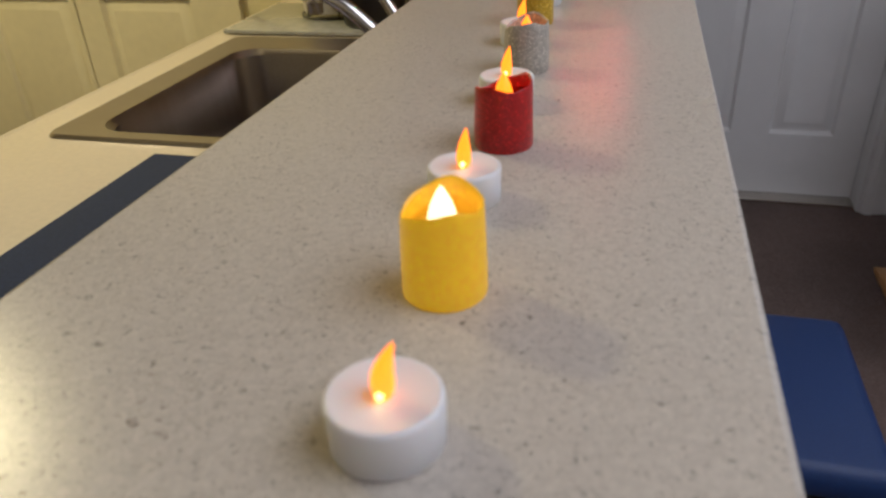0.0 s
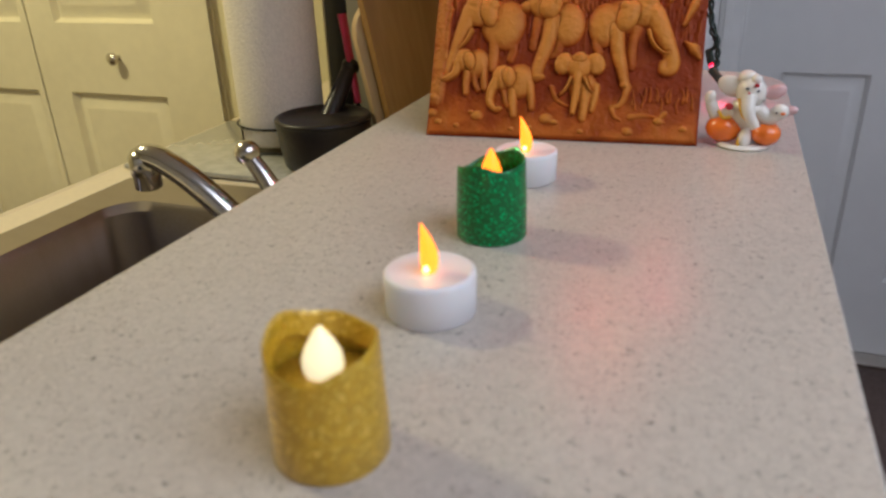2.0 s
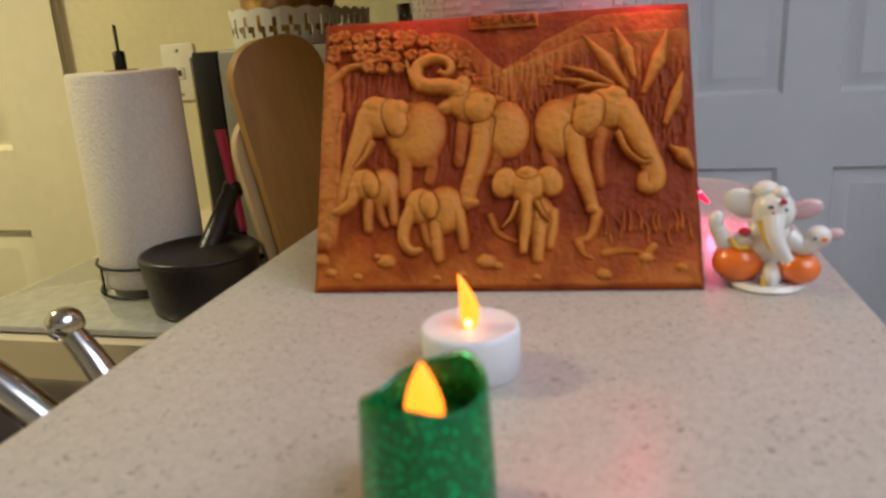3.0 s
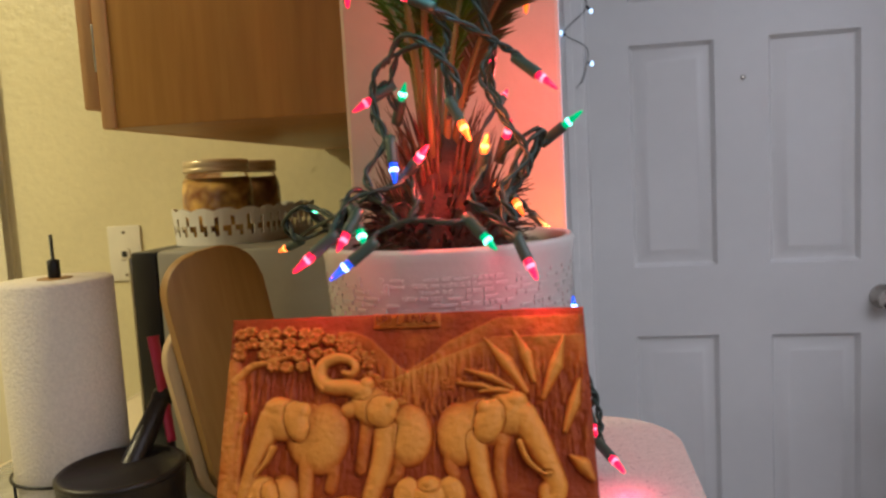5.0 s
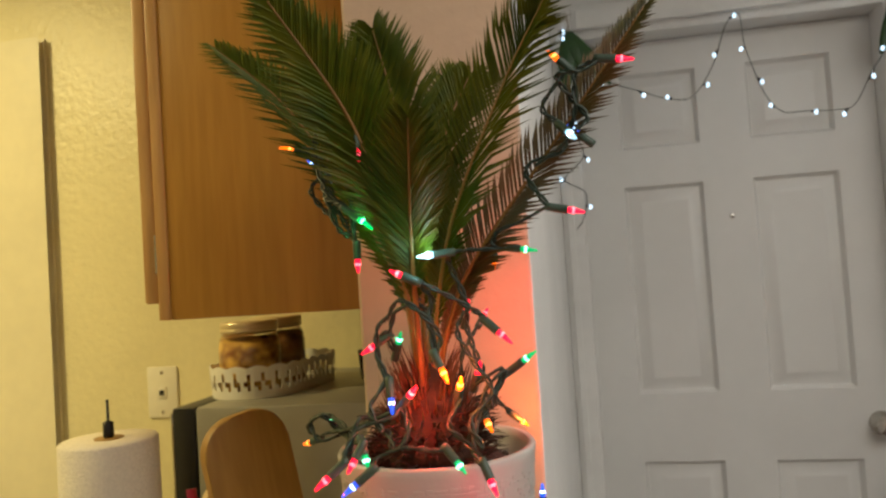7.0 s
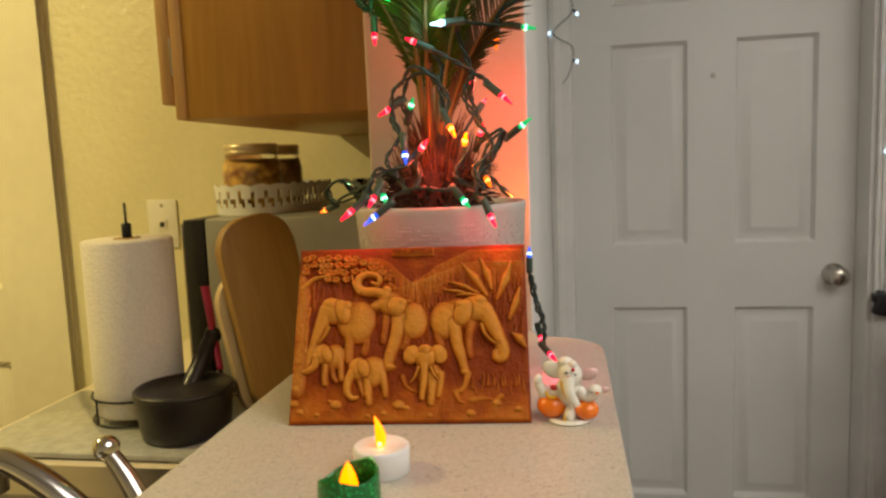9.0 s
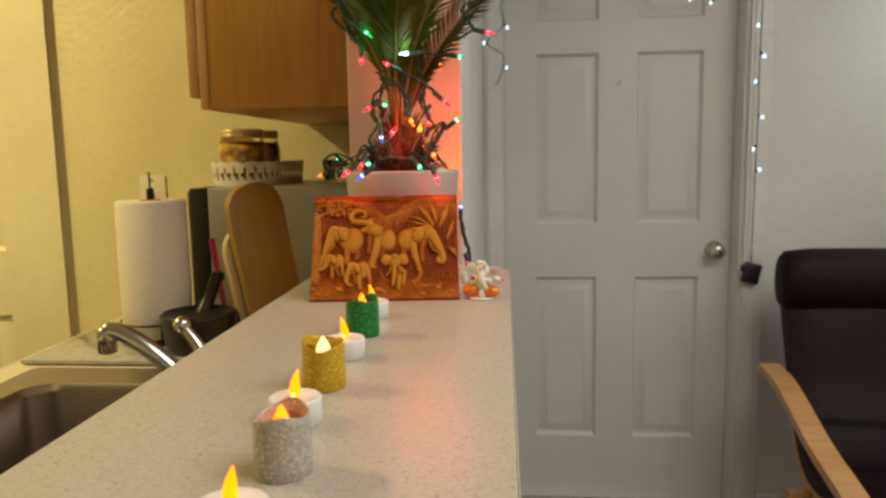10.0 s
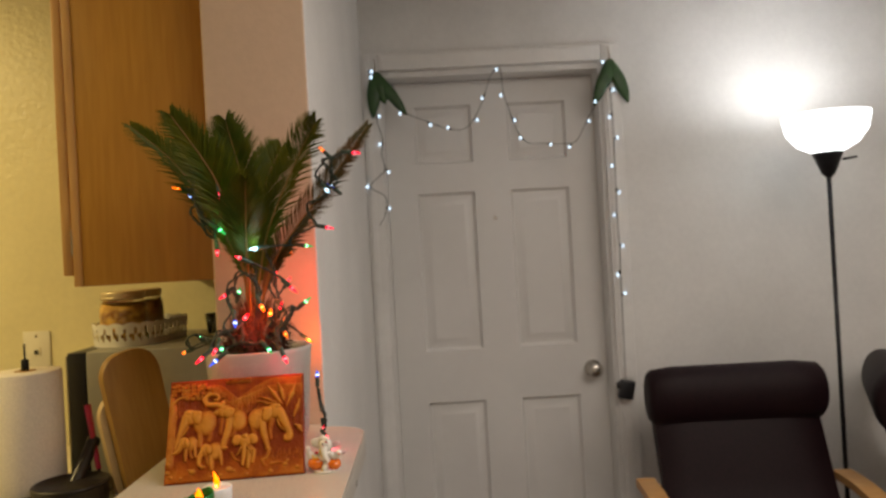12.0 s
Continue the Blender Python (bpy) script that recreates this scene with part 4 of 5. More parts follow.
def shape_mesh(name, xs, zs, high, keep, rim=False):
    """A relief surface over the grid where keep holds; rim closes it into a slab."""
    rows, cols = high.shape
    verts = [(xs[i], -high[j, i], zs[j]) for j in range(rows) for i in range(cols)]
    faces = [(j * cols + i, j * cols + i + 1, (j + 1) * cols + i + 1, (j + 1) * cols + i)
             for j in range(rows - 1) for i in range(cols - 1) if keep[j, i] or keep[j, i + 1] or keep[j + 1, i] or keep[j + 1, i + 1]]
    if rim:
        loop = [i for i in range(cols)] + [j * cols + cols - 1 for j in range(1, rows)] + [(rows - 1) * cols + i for i in range(cols - 2, -1, -1)] + [j * cols for j in range(rows - 2, 0, -1)]
        start = len(verts)
        verts += [(verts[k][0], PT, verts[k][2]) for k in loop]
        for k in range(len(loop)):
            q = (k + 1) % len(loop)
            faces.append((loop[q], loop[k], start + k, start + q))
        faces.append(tuple(range(start, start + len(loop))))
    used = sorted({k for f in faces for k in f})
    index = {k: n for n, k in enumerate(used)}
    me = bpy.data.meshes.new(name)
    me.from_pydata([verts[k] for k in used], [], [[index[k] for k in f] for f in faces])
    me.polygons.foreach_set("use_smooth", [len(f) == 4 and max(f) < rows * cols for f in faces])
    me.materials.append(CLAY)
    ob = new(name, me)
    ob.parent = plaque
    return ob


def grid_over(x0, x1, z0, z1):
    xs, zs = np.arange(x0, x1 + STEP / 2, STEP), np.arange(z0, z1 + STEP / 2, STEP)
    return xs, zs, *np.meshgrid(xs, zs)


def carving(name, layers, creases=(), seed=1, grain=0.17):
    """One raised figure. layers: groups of shapes, each group swelling smoothly into the ones before it."""
    xs, zs, gx, gz = grid_over(-PW / 2 + 0.001, PW / 2 - 0.001, 0.001, PH - 0.001)
    flat = np.maximum.reduce([f(gx, gz) for group in layers for f in group])
    js, is_ = np.where(flat > 0)
    j0, j1, i0, i1 = max(js.min() - 2, 0), js.max() + 3, max(is_.min() - 2, 0), is_.max() + 3
    xs, zs, gx, gz = xs[i0:i1], zs[j0:j1], gx[j0:j1, i0:i1], gz[j0:j1, i0:i1]
    total = np.zeros_like(gx)
    k = 0.0006
    for group in layers:
        here = np.zeros_like(gx)
        for f in group:
            h = f(gx, gz)
            here = np.where((h > 0) & (here > 0), np.maximum(h, here) + np.maximum(0, k - abs(h - here)) ** 2 / (4 * k), np.maximum(h, here))
        front = here > 0.6 * total
        near = front.astype(float)
        for _ in range(2):
            near = sum(np.roll(np.roll(near, p, 0), q, 1) for p in (-1, 0, 1) for q in (-1, 0, 1)) / 9
        total = np.where(front, np.maximum(here, total), total * (1 - 0.55 * np.clip(1.8 * near, 0, 1)))
    mask = np.maximum(total, flat[j0:j1, i0:i1]) > 0.0002
    for f in creases:
        total = total * (1 - np.clip(0.6 * f(gx, gz), 0, 0.82))
    total += fractal(gx, gz, 420, seed) * grain / 1000
    total = np.where(mask, np.maximum(total, 0.0004), -0.0016)
    return shape_mesh(name, xs, zs, total, mask)


# the ground of the carving: sky, hills, thicket, soil
xs, zs, gx, gz = grid_over(-PW / 2, PW / 2, 0, PH)
ua, ub = gx * 3520 + 900, 521 - gz * 3290
high = 0.00030 * fractal(gx, gz, 90, 3) + 0.00016 * fractal(gx, gz, 420, 4)
wild = np.clip((330 - ub) / 60, 0, 1) * np.clip((ub - 100) / 40, 0, 1)
high += wild * 0.0008 * fractal(gx * 3.2, gz * 0.5, 260, 5)
high += np.clip((ub - 400) / 110, 0, 1) * 0.0022
ridge = 62 + 34 * np.clip((ua - 800) / 90, 0, 1) + 40 * np.clip(1 - abs(ua - 905) / 70, 0, 1) - 52 * np.clip((ua - 960) / 120, 0, 1)
high += np.where((ua > 770) & (ub > ridge), 0.0022 * np.exp(-np.maximum(0, ub - ridge) / 55), 0)
second = 150 - 70 * np.clip((ua - 880) / 190, 0, 1)
high += np.where((ua > 860) & (ub > second), 0.0018 * np.exp(-np.maximum(0, ub - second) / 40), 0)
edge = np.minimum(np.minimum(gx + PW / 2, PW / 2 - gx), np.minimum(gz, PH - gz))
worn = 0.0007 * np.clip(fractal(gx, gz, 60, 9) + 0.4, 0, 1.5)
high = high * np.clip(edge / 0.003, 0, 1) - np.where(edge < 0.0012, worn, 0)
shape_mesh("slab", xs, zs, high, np.ones_like(high, bool), rim=True)

# the tall cow at the tree
carving("relief_figure", [
    [oval(752, 248, 48, 62, 5.4, 8), oval(720, 240, 40, 55, 4.4), limb(17, 14, 3.6, (720, 262), (722, 310), (722, 352)), limb(14, 12, 2.4, (770, 285), (772, 310), (768, 330))],
    [oval(672, 214, 42, 38, 6.6), oval(664, 196, 30, 22, 7.0), limb(26, 9, 6.4, (652, 212), (636, 256), (622, 300), (608, 345), (600, 378), taper=0.5)],
    [oval(702, 218, 22, 36, 8.0, -14, 0.22), oval(712, 202, 15, 16, 8.0, 20, 0.22), limb(6, 3, 7.0, (660, 262), (648, 286), (630, 306))]],
    [crease(5, 1.6, (690, 190), (684, 222), (694, 252)), crease(4, 0.9, (645, 236), (655, 248)), crease(3, 0.9, (712, 200), (706, 225), (712, 244)), crease(4, 0.8, (668, 206), (666, 240)), crease(4, 1.4, (648, 222), (653, 224))], 11)
# the bull with lifted trunk
carving("relief_figure", [
    [oval(908, 246, 44, 54, 5.6), oval(880, 238, 38, 48, 4.4), limb(14, 12, 2.6, (832, 225), (826, 265), (822, 300)), limb(16, 12, 2.8, (890, 280), (886, 310), (872, 318))],
    [oval(842, 196, 46, 34, 6.8, 30), limb(23, 15, 5.4, (868, 236), (860, 290), (842, 345), (838, 372)), oval(846, 372, 16, 10, 5.0), oval(800, 200, 22, 15, 4.4, -25)],
    [limb(18, 7, 6.6, (826, 172), (796, 162), (762, 160), (742, 146), (744, 122), (768, 110), (796, 114), (808, 128), (800, 140), (786, 136), taper=0.7),
     limb(7, 3, 6.2, (748, 164), (732, 144), (722, 112)), oval(860, 206, 27, 27, 8.2, 25, 0.22), oval(876, 196, 15, 14, 8.2, 20, 0.22), oval(830, 158, 16, 14, 6.4)]],
    [crease(4, 1.4, (838, 190), (842, 214), (856, 230)), crease(3, 0.9, (862, 192), (868, 206), (862, 218)), crease(3, 0.8, (800, 172), (806, 156)), crease(3, 0.8, (780, 170), (784, 154)), crease(3, 0.8, (764, 168), (768, 152)), crease(4, 0.9, (890, 208), (886, 250), (892, 286)), crease(4, 1.4, (826, 196), (831, 197)), crease(4, 1.1, (812, 180), (830, 186), (836, 206))], 12)
# the bull with the curled trunk
carving("relief_figure", [
    [oval(1000, 246, 42, 54, 5.4), oval(1046, 226, 56, 42, 4.6), limb(15, 11, 2.6, (1078, 255), (1070, 300), (1074, 345)), limb(14, 12, 3.0, (985, 275), (984, 298), (990, 310))],
    [oval(1092, 214, 48, 36, 6.6, 12), oval(1104, 194, 24, 18, 6.8), limb(21, 13, 5.4, (1030, 258), (1038, 310), (1050, 350), (1060, 386)), oval(1060, 388, 14, 10, 4.6),
     limb(27, 8, 6.4, (1118, 220), (1140, 262), (1158, 300), (1170, 330), (1166, 350), (1150, 352), (1148, 336), (1158, 334), taper=0.6)],
    [oval(1056, 226, 26, 38, 7.8, 20, 0.22), oval(1048, 206, 14, 15, 7.8, -20, 0.22), limb(6, 3, 7.2, (1108, 262), (1122, 292), (1146, 312), (1160, 312))]],
    [crease(5, 1.5, (1076, 200), (1078, 228), (1066, 256)), crease(3, 0.9, (1046, 208), (1052, 230), (1048, 250)), crease(4, 0.9, (1104, 238), (1114, 246)), crease(4, 0.8, (1024, 200), (1014, 240), (1020, 270)), crease(3, 0.7, (1130, 268), (1150, 260)), crease(3, 0.7, (1142, 290), (1162, 284)), crease(4, 1.4, (1102, 222), (1107, 224)), crease(4, 1.0, (1086, 192), (1094, 212), (1090, 236))], 13)
# the three calves
carving("relief_figure", [
    [oval(680, 342, 34, 37, 5.4, 5), limb(13, 10, 4.6, (656, 362), (655, 392), (657, 414)), limb(13, 10, 4.6, (698, 350), (702, 380), (706, 402)), limb(11, 9, 3.4, (674, 366), (680, 392), (688, 406))],
    [oval(645, 334, 27, 29, 7.0), limb(14, 7, 6.4, (630, 342), (624, 366), (606, 380), (594, 384))], [oval(662, 338, 14, 23, 8.2, -10, 0.22)]],
    [crease(4, 1.2, (652, 322), (650, 342), (658, 358))], 14)
carving("relief_figure", [
    [oval(796, 384, 40, 44, 5.6, 6), limb(14, 12, 5.2, (780, 408), (784, 440), (788, 466)), limb(14, 10, 4.8, (822, 392), (830, 424), (834, 448)), limb(10, 9, 3.4, (756, 404), (764, 430), (772, 446))],
    [oval(752, 376, 30, 32, 7.2), limb(15, 7, 6.6, (734, 388), (724, 412), (724, 438), (740, 454), (752, 452))], [oval(770, 376, 16, 25, 8.4, -8, 0.22)]],
    [crease(4, 1.3, (760, 360), (756, 382), (764, 400)), crease(3, 0.8, (738, 376), (746, 380))], 15)
carving("relief_figure", [
    [oval(958, 396, 36, 42, 5.4), limb(15, 13, 5.6, (966, 404), (964, 440), (962, 468)), limb(13, 10, 4.8, (990, 394), (988, 424), (984, 448)), limb(8, 5, 2.8, (880, 396), (896, 426), (924, 440))],
    [oval(906, 340, 23, 27, 6.4, 18, 0.22), oval(986, 340, 23, 27, 6.4, -18, 0.22), oval(946, 345, 34, 34, 8.4), limb(17, 8, 8.2, (944, 356), (942, 405), (938, 456), taper=0.7)],
    [limb(5, 2, 8.2, (928, 376), (916, 402), (902, 416)), limb(5, 2, 8.2, (962, 376), (974, 398), (984, 408)), oval(946, 326, 20, 14, 8.8)]],
    [crease(4, 1.2, (922, 326), (920, 352)), crease(4, 1.2, (970, 326), (972, 352)), crease(3, 0.7, (932, 384), (954, 384)), crease(3, 0.7, (932, 404), (952, 404)), crease(3, 0.7, (931, 424), (949, 424))], 16)
# tree, thicket, leaves, stones
carving("relief_tree", [[limb(26, 20, 3.4, (574, 430), (580, 330), (574, 240), (578, 170), (566, 120)), limb(9, 5, 4.0, (576, 146), (604, 120), (642, 112), (688, 102)), limb(8, 5, 3.2, (596, 330), (594, 250), (600, 205)), limb(6, 3, 3.4, (640, 112), (664, 98), (690, 82))]],
        [crease(4, 0.9, (566, 420), (572, 320), (566, 220)), crease(4, 0.9, (586, 400), (588, 300), (584, 210))], 17, 0.3)
random.seed(5)
for k in range(30):
    a, b = 578 + (k % 8) * 25 + random.uniform(-6, 6), 58 + (k // 8) * 21 + random.uniform(-5, 5)
    if a > 752 + (b - 60) * 0.9 or (a < 640 and b > 104):
        continue
    tuft = [oval(a, b, 12, 9, 2.6)]
    for q in range(7):
        w = radians(q * 51 + random.uniform(-12, 12))
        tuft.append(oval(a + 9 * math.cos(w), b + 7 * math.sin(w), 6, 5, random.uniform(2.9, 4.2)))
    carving("relief_leaf_clump", [tuft], (), 20 + k)
for k in range(9):
    a, b = 775 + k * 13 + random.uniform(-8, 8), 84 + k * 11 + random.uniform(-16, 16)
    carving("relief_bush", [[oval(a + random.uniform(-17, 17), b + random.uniform(-14, 14), 6.5, 5.5, random.uniform(2.2, 3.2)) for _ in range(14)]], (), 60 + k)
for k in range(6):
    a, b = 908 + k * 24 + random.uniform(-6, 6), 160 - k * 4 + random.uniform(-12, 10)
    carving("relief_bush", [[oval(a + random.uniform(-15, 15), b + random.uniform(-13, 13), 6, 5, random.uniform(1.6, 2.2)) for _ in range(9)]], (), 70 + k)
carving("relief_fan", [[limb(4, 2, 1.9, (930 + k * 13, 212), (928 + k * 12, 196), (934 + k * 11, 180 + abs(k - 4) * 2)) for k in range(9)]], (), 80)
for k, (a, b, c, d, r) in enumerate(((1200, 82, 1155, 190, 13), (1052, 84, 1125, 178, 13), (1108, 72, 1140, 160, 12), (1222, 160, 1190, 245, 11), (1015, 138, 1100, 172, 8), (1000, 160, 1080, 178, 6), (1040, 176, 1100, 178, 6), (1196, 286, 1232, 322, 13))):
    mid = ((a + c) / 2 + 4, (b + d) / 2 - 3)
    halves = [limb(4, r * 1.2, 3.8, (a, b), ((a + mid[0]) / 2, (b + mid[1]) / 2), mid, taper=1.2, power=0.7), limb(r * 1.2, 6, 4.6, mid, (c, d), taper=0.7, power=0.7)]
    carving("relief_leaf", [halves], [crease(2.5, 0.9, (a, b), mid, (c, d))], 90 + k)
for k, (a, b, r) in enumerate(((692, 470, 17), (676, 462, 8), (872, 472, 18), (893, 480, 10), (730, 450, 7), (830, 494, 9), (1146, 470, 13), (572, 428, 17), (570, 466, 15), (590, 488, 11), (640, 496, 9), (1075, 496, 14), (960, 500, 9), (1205, 486, 10), (785, 500, 8))):
    carving("relief_stone", [[oval(a, b, r * 1.15, r * 0.8, 4.2), oval(a + r * 0.5, b + r * 0.25, r * 0.6, r * 0.5, 3.8)]], (), 110 + k)
carving("relief_log", [[limb(11, 7, 3.4, (1068, 392), (1060, 420), (1050, 436), (1030, 440)), limb(9, 5, 3.2, (1034, 446), (1042, 462), (1056, 470)), limb(10, 6, 3.0, (1078, 462), (1110, 458), (1140, 462))]], (), 130)
carving("relief_log", [[limb(9, 5, 3.2, (1160, 452), (1148, 466), (1140, 484)), limb(6, 4, 3.0, (1150, 462), (1162, 474))]], (), 131)
for k in range(13):
    a, b = 1078 + k * 12 + random.uniform(-4, 4), 404 + random.uniform(-14, 22)
    carving("relief_grass", [[limb(4.5, 2.5, 2.0, (a, b + 32), (a + random.uniform(-4, 4), b + 14), (a + random.uniform(-7, 7), b))]], (), 140 + k)
x0, z0 = rel(905, 45)
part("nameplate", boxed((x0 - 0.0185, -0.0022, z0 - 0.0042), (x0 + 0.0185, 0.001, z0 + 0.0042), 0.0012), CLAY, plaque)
curve = bpy.data.curves.new("lettering", "FONT")
curve.body, curve.size, curve.extrude, curve.align_x, curve.align_y = "SRI LANKA", 0.0072, 0.0006, "CENTER", "CENTER"
txt = new("lettering", curve)
bpy.context.view_layer.update()
me = bpy.data.meshes.new_from_object(txt.evaluated_get(bpy.context.evaluated_depsgraph_get()))
bpy.data.objects.remove(txt)
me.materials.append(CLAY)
letters = new("lettering", me)
letters.parent = plaque
letters.matrix_basis = pose(x0, -0.0031, z0, 90, 0, 0)
plaque.matrix_basis = pose(0.0115, 0.0075, BAR + 0.0005, 0, 0, 5) @ Matrix.Rotation(radians(-27), 4, "X")

# ---------------------------------------------------------------- figurine: one plain mesh
bm = bmesh.new()


def lump(at, radii, index, turn=None):
    for v in blob(bm, at, radii, turn, 18, 12):
        for f in v.link_faces:
            f.material_index = index


lathe(bm, [(0.021, 0), (0.0225, 0.002), (0.020, 0.0042)], 32)
lump((-0.0165, -0.003, 0.0145), (0.0150, 0.0145, 0.0120), 1)
lump((0.0170, -0.003, 0.0125), (0.0120, 0.0130, 0.0098), 1)
lump((0.0015, -0.008, 0.0085), (0.0060, 0.0110, 0.0085), 0)
lump((-0.001, 0.001, 0.026), (0.0145, 0.0115, 0.0165), 0)
lump((0.0015, -0.0015, 0.0455), (0.0120, 0.0110, 0.0130), 0)
lump((-0.0150, 0.002, 0.0490), (0.0120, 0.0034, 0.0085), 0, Matrix.Rotation(0.45, 3, "Y"))
lump((0.0190, 0.002, 0.0465), (0.0095, 0.0034, 0.0058), 4, Matrix.Rotation(-0.35, 3, "Y"))
lump((-0.003, 0.001, 0.0575), (0.0075, 0.007, 0.0058), 0)
lump((0.0045, -0.004, 0.0565), (0.0045, 0.005, 0.0048), 0)
for s, ctl, e, r0, r1, ix in (((0.001, -0.010, 0.044), (0.003, -0.0165, 0.032), (0.010, -0.0165, 0.020), 0.0066, 0.0036, 0),
                              ((-0.010, -0.003, 0.030), (-0.022, -0.004, 0.024), (-0.0295, -0.005, 0.036), 0.0060, 0.0048, 0),
                              ((0.010, -0.003, 0.031), (0.018, -0.005, 0.026), (0.0245, -0.006, 0.030), 0.0060, 0.0055, 0),
                              ((-0.0060, -0.0115, 0.042), (-0.0015, -0.0165, 0.030), (0.0080, -0.0175, 0.021), 0.0017, 0.0013, 2),
                              ((-0.0215, -0.0090, 0.030), (-0.0170, -0.0125, 0.0255), (-0.0110, -0.0120, 0.0260), 0.0014, 0.0014, 2),
                              ((-0.0010, -0.0115, 0.0120), (-0.0025, -0.0165, 0.0080), (-0.0020, -0.0175, 0.0040), 0.0015, 0.0012, 2)):
    before = set(bm.faces)
    tube(bm, smooth_line([s, ctl, e], 6), r0, r1, 12)
    for f in bm.faces:
        if f not in before:
            f.material_index = ix
lump((-0.030, -0.005, 0.040), (0.0045, 0.004, 0.0062), 0, Matrix.Rotation(0.3, 3, "Y"))
lump((0.0255, -0.006, 0.0325), (0.0072, 0.006, 0.0066), 0)
lump((0.0335, -0.004, 0.0335), (0.0055, 0.003, 0.0036), 4, Matrix.Rotation(-0.3, 3, "Y"))
for at, size, ix in (((0.0060, -0.0112, 0.0535), (0.0020, 0.0012, 0.0018), 3), ((0.0008, -0.0126, 0.0455), (0.0012, 0.0010, 0.0024), 3), ((0.0030, -0.0172, 0.0255), (0.0014, 0.0010, 0.0018), 3),
                     ((-0.0135, -0.0095, 0.0345), (0.0036, 0.0016, 0.0030), 3), ((-0.0006, -0.0124, 0.0505), (0.0018, 0.0010, 0.0012), 5), ((0.0072, -0.0100, 0.0485), (0.0016, 0.0010, 0.0012), 5),
                     ((0.0285, -0.0118, 0.0322), (0.0020, 0.0012, 0.0012), 1), ((0.0235, -0.0118, 0.0325), (0.0009, 0.0009, 0.0009), 5)):
    lump(at, size, ix)
bmesh.ops.recalc_face_normals(bm, faces=bm.faces)
fig = part("figurine", bm, [GLAZE_WHITE, GLAZE_ORANGE, GLAZE_YELLOW, GLAZE_RED, GLAZE_PINK, GLAZE_GREY])
fig.matrix_basis = pose(0.1375, 0.027, BAR, 0, 0, -8) @ Matrix.Scale(0.80, 4)
tagged(fig, "small glazed white and orange seated figurine", "figurine")

# ---------------------------------------------------------------- pot and palm
PX, PY = 0.0145, 0.180
pot = thing("plant_pot", "white ceramic pot with an embossed woven pattern", "pot", at=(PX, PY, BAR))
part("vessel", lathe(bmesh.new(), [(0.064, 0), (0.068, 0.003), (0.074, 0.05), (0.081, 0.12), (0.0845, 0.158), (0.0855, 0.163), (0.084, 0.166), (0.0795, 0.165), (0.078, 0.158), (0.076, 0.135)], 56), POT, pot)
random.seed(9)
cells = bmesh.new()
for row in range(34):
    z = 0.022 + row * 0.0038
    r = 0.0715 + 0.075 * z
    k = 0
    while k < 150:
        run = random.choice((1, 1, 2, 3))
        if random.random() < 0.62:
            a0, a1 = 2 * math.pi * k / 150, 2 * math.pi * (k + run * 0.8) / 150
            q = []
            for rr in (r - 0.0012, r + 0.0016):
                for zz in (z, z + 0.0024 if run < 3 else z + 0.0016):
                    q.append([cells.verts.new((rr * math.cos(a), rr * math.sin(a), zz)) for a in (a0, a1)])
            cells.faces.new((q[2][0], q[2][1], q[3][1], q[3][0]))
            cells.faces.new((q[3][0], q[3][1], q[1][1], q[1][0]))
            cells.faces.new((q[0][0], q[0][1], q[2][1], q[2][0]))
            cells.faces.new((q[0][0], q[2][0], q[3][0], q[1][0]))
            cells.faces.new((q[2][1], q[0][1], q[1][1], q[3][1]))
        k += run
part("embossing", cells, POT, pot, smooth=False, kind="stuff")
earth = bmesh.new()
lathe(earth, [(0.0775, 0.13), (0.0772, 0.140), (0.06, 0.150), (0.035, 0.158), (0.012, 0.162)], 40, wave=lambda a, i: 0.004 * noise.noise(Vector((3 * math.cos(a) * i, 3 * math.sin(a) * i, 2))))
part("earth", earth, SOIL, pot, "dark potting soil")
clods = bmesh.new()
for k in range(70):
    a, r = random.uniform(0, 6.28), random.uniform(0.02, 0.072)
    blob(clods, (r * math.cos(a), r * math.sin(a), 0.160 - r * 0.2), [random.uniform(0.003, 0.007) for _ in range(3)], u=6, v=4)
part("clods", clods, SOIL, pot, smooth=False, kind="stuff")

palm = thing("palm", "small sago palm with feathery green fronds", "plant", at=(0, 0, 0))
bm = bmesh.new()
lathe(bm, [(0.040, 1.218), (0.046, 1.236), (0.041, 1.256), (0.030, 1.275), (0.018, 1.292), (0.008, 1.305)], 24, (0.012, 0.175, 0))
part("trunk", bm, TRUNK, palm)
fib = bmesh.new()
for k in range(200):
    a, z = random.uniform(0, 6.28), random.uniform(1.250, 1.300)
    r = 0.036 - (z - 1.250) * 0.40
    p = Vector((0.012 + r * math.cos(a), 0.175 + r * math.sin(a), z))
    d = Vector((math.cos(a) * 0.45, math.sin(a) * 0.45, random.uniform(0.6, 1.6))).normalized()
    tube(fib, [p - d * 0.004, p + d * random.uniform(0.008, 0.016), p + d * random.uniform(0.018, 0.040)], 0.0026, 0.0002, 4, 0.5)
part("bud_scale", fib, FIBRE, palm, "dry brown scales round the crown", kind="stuff")


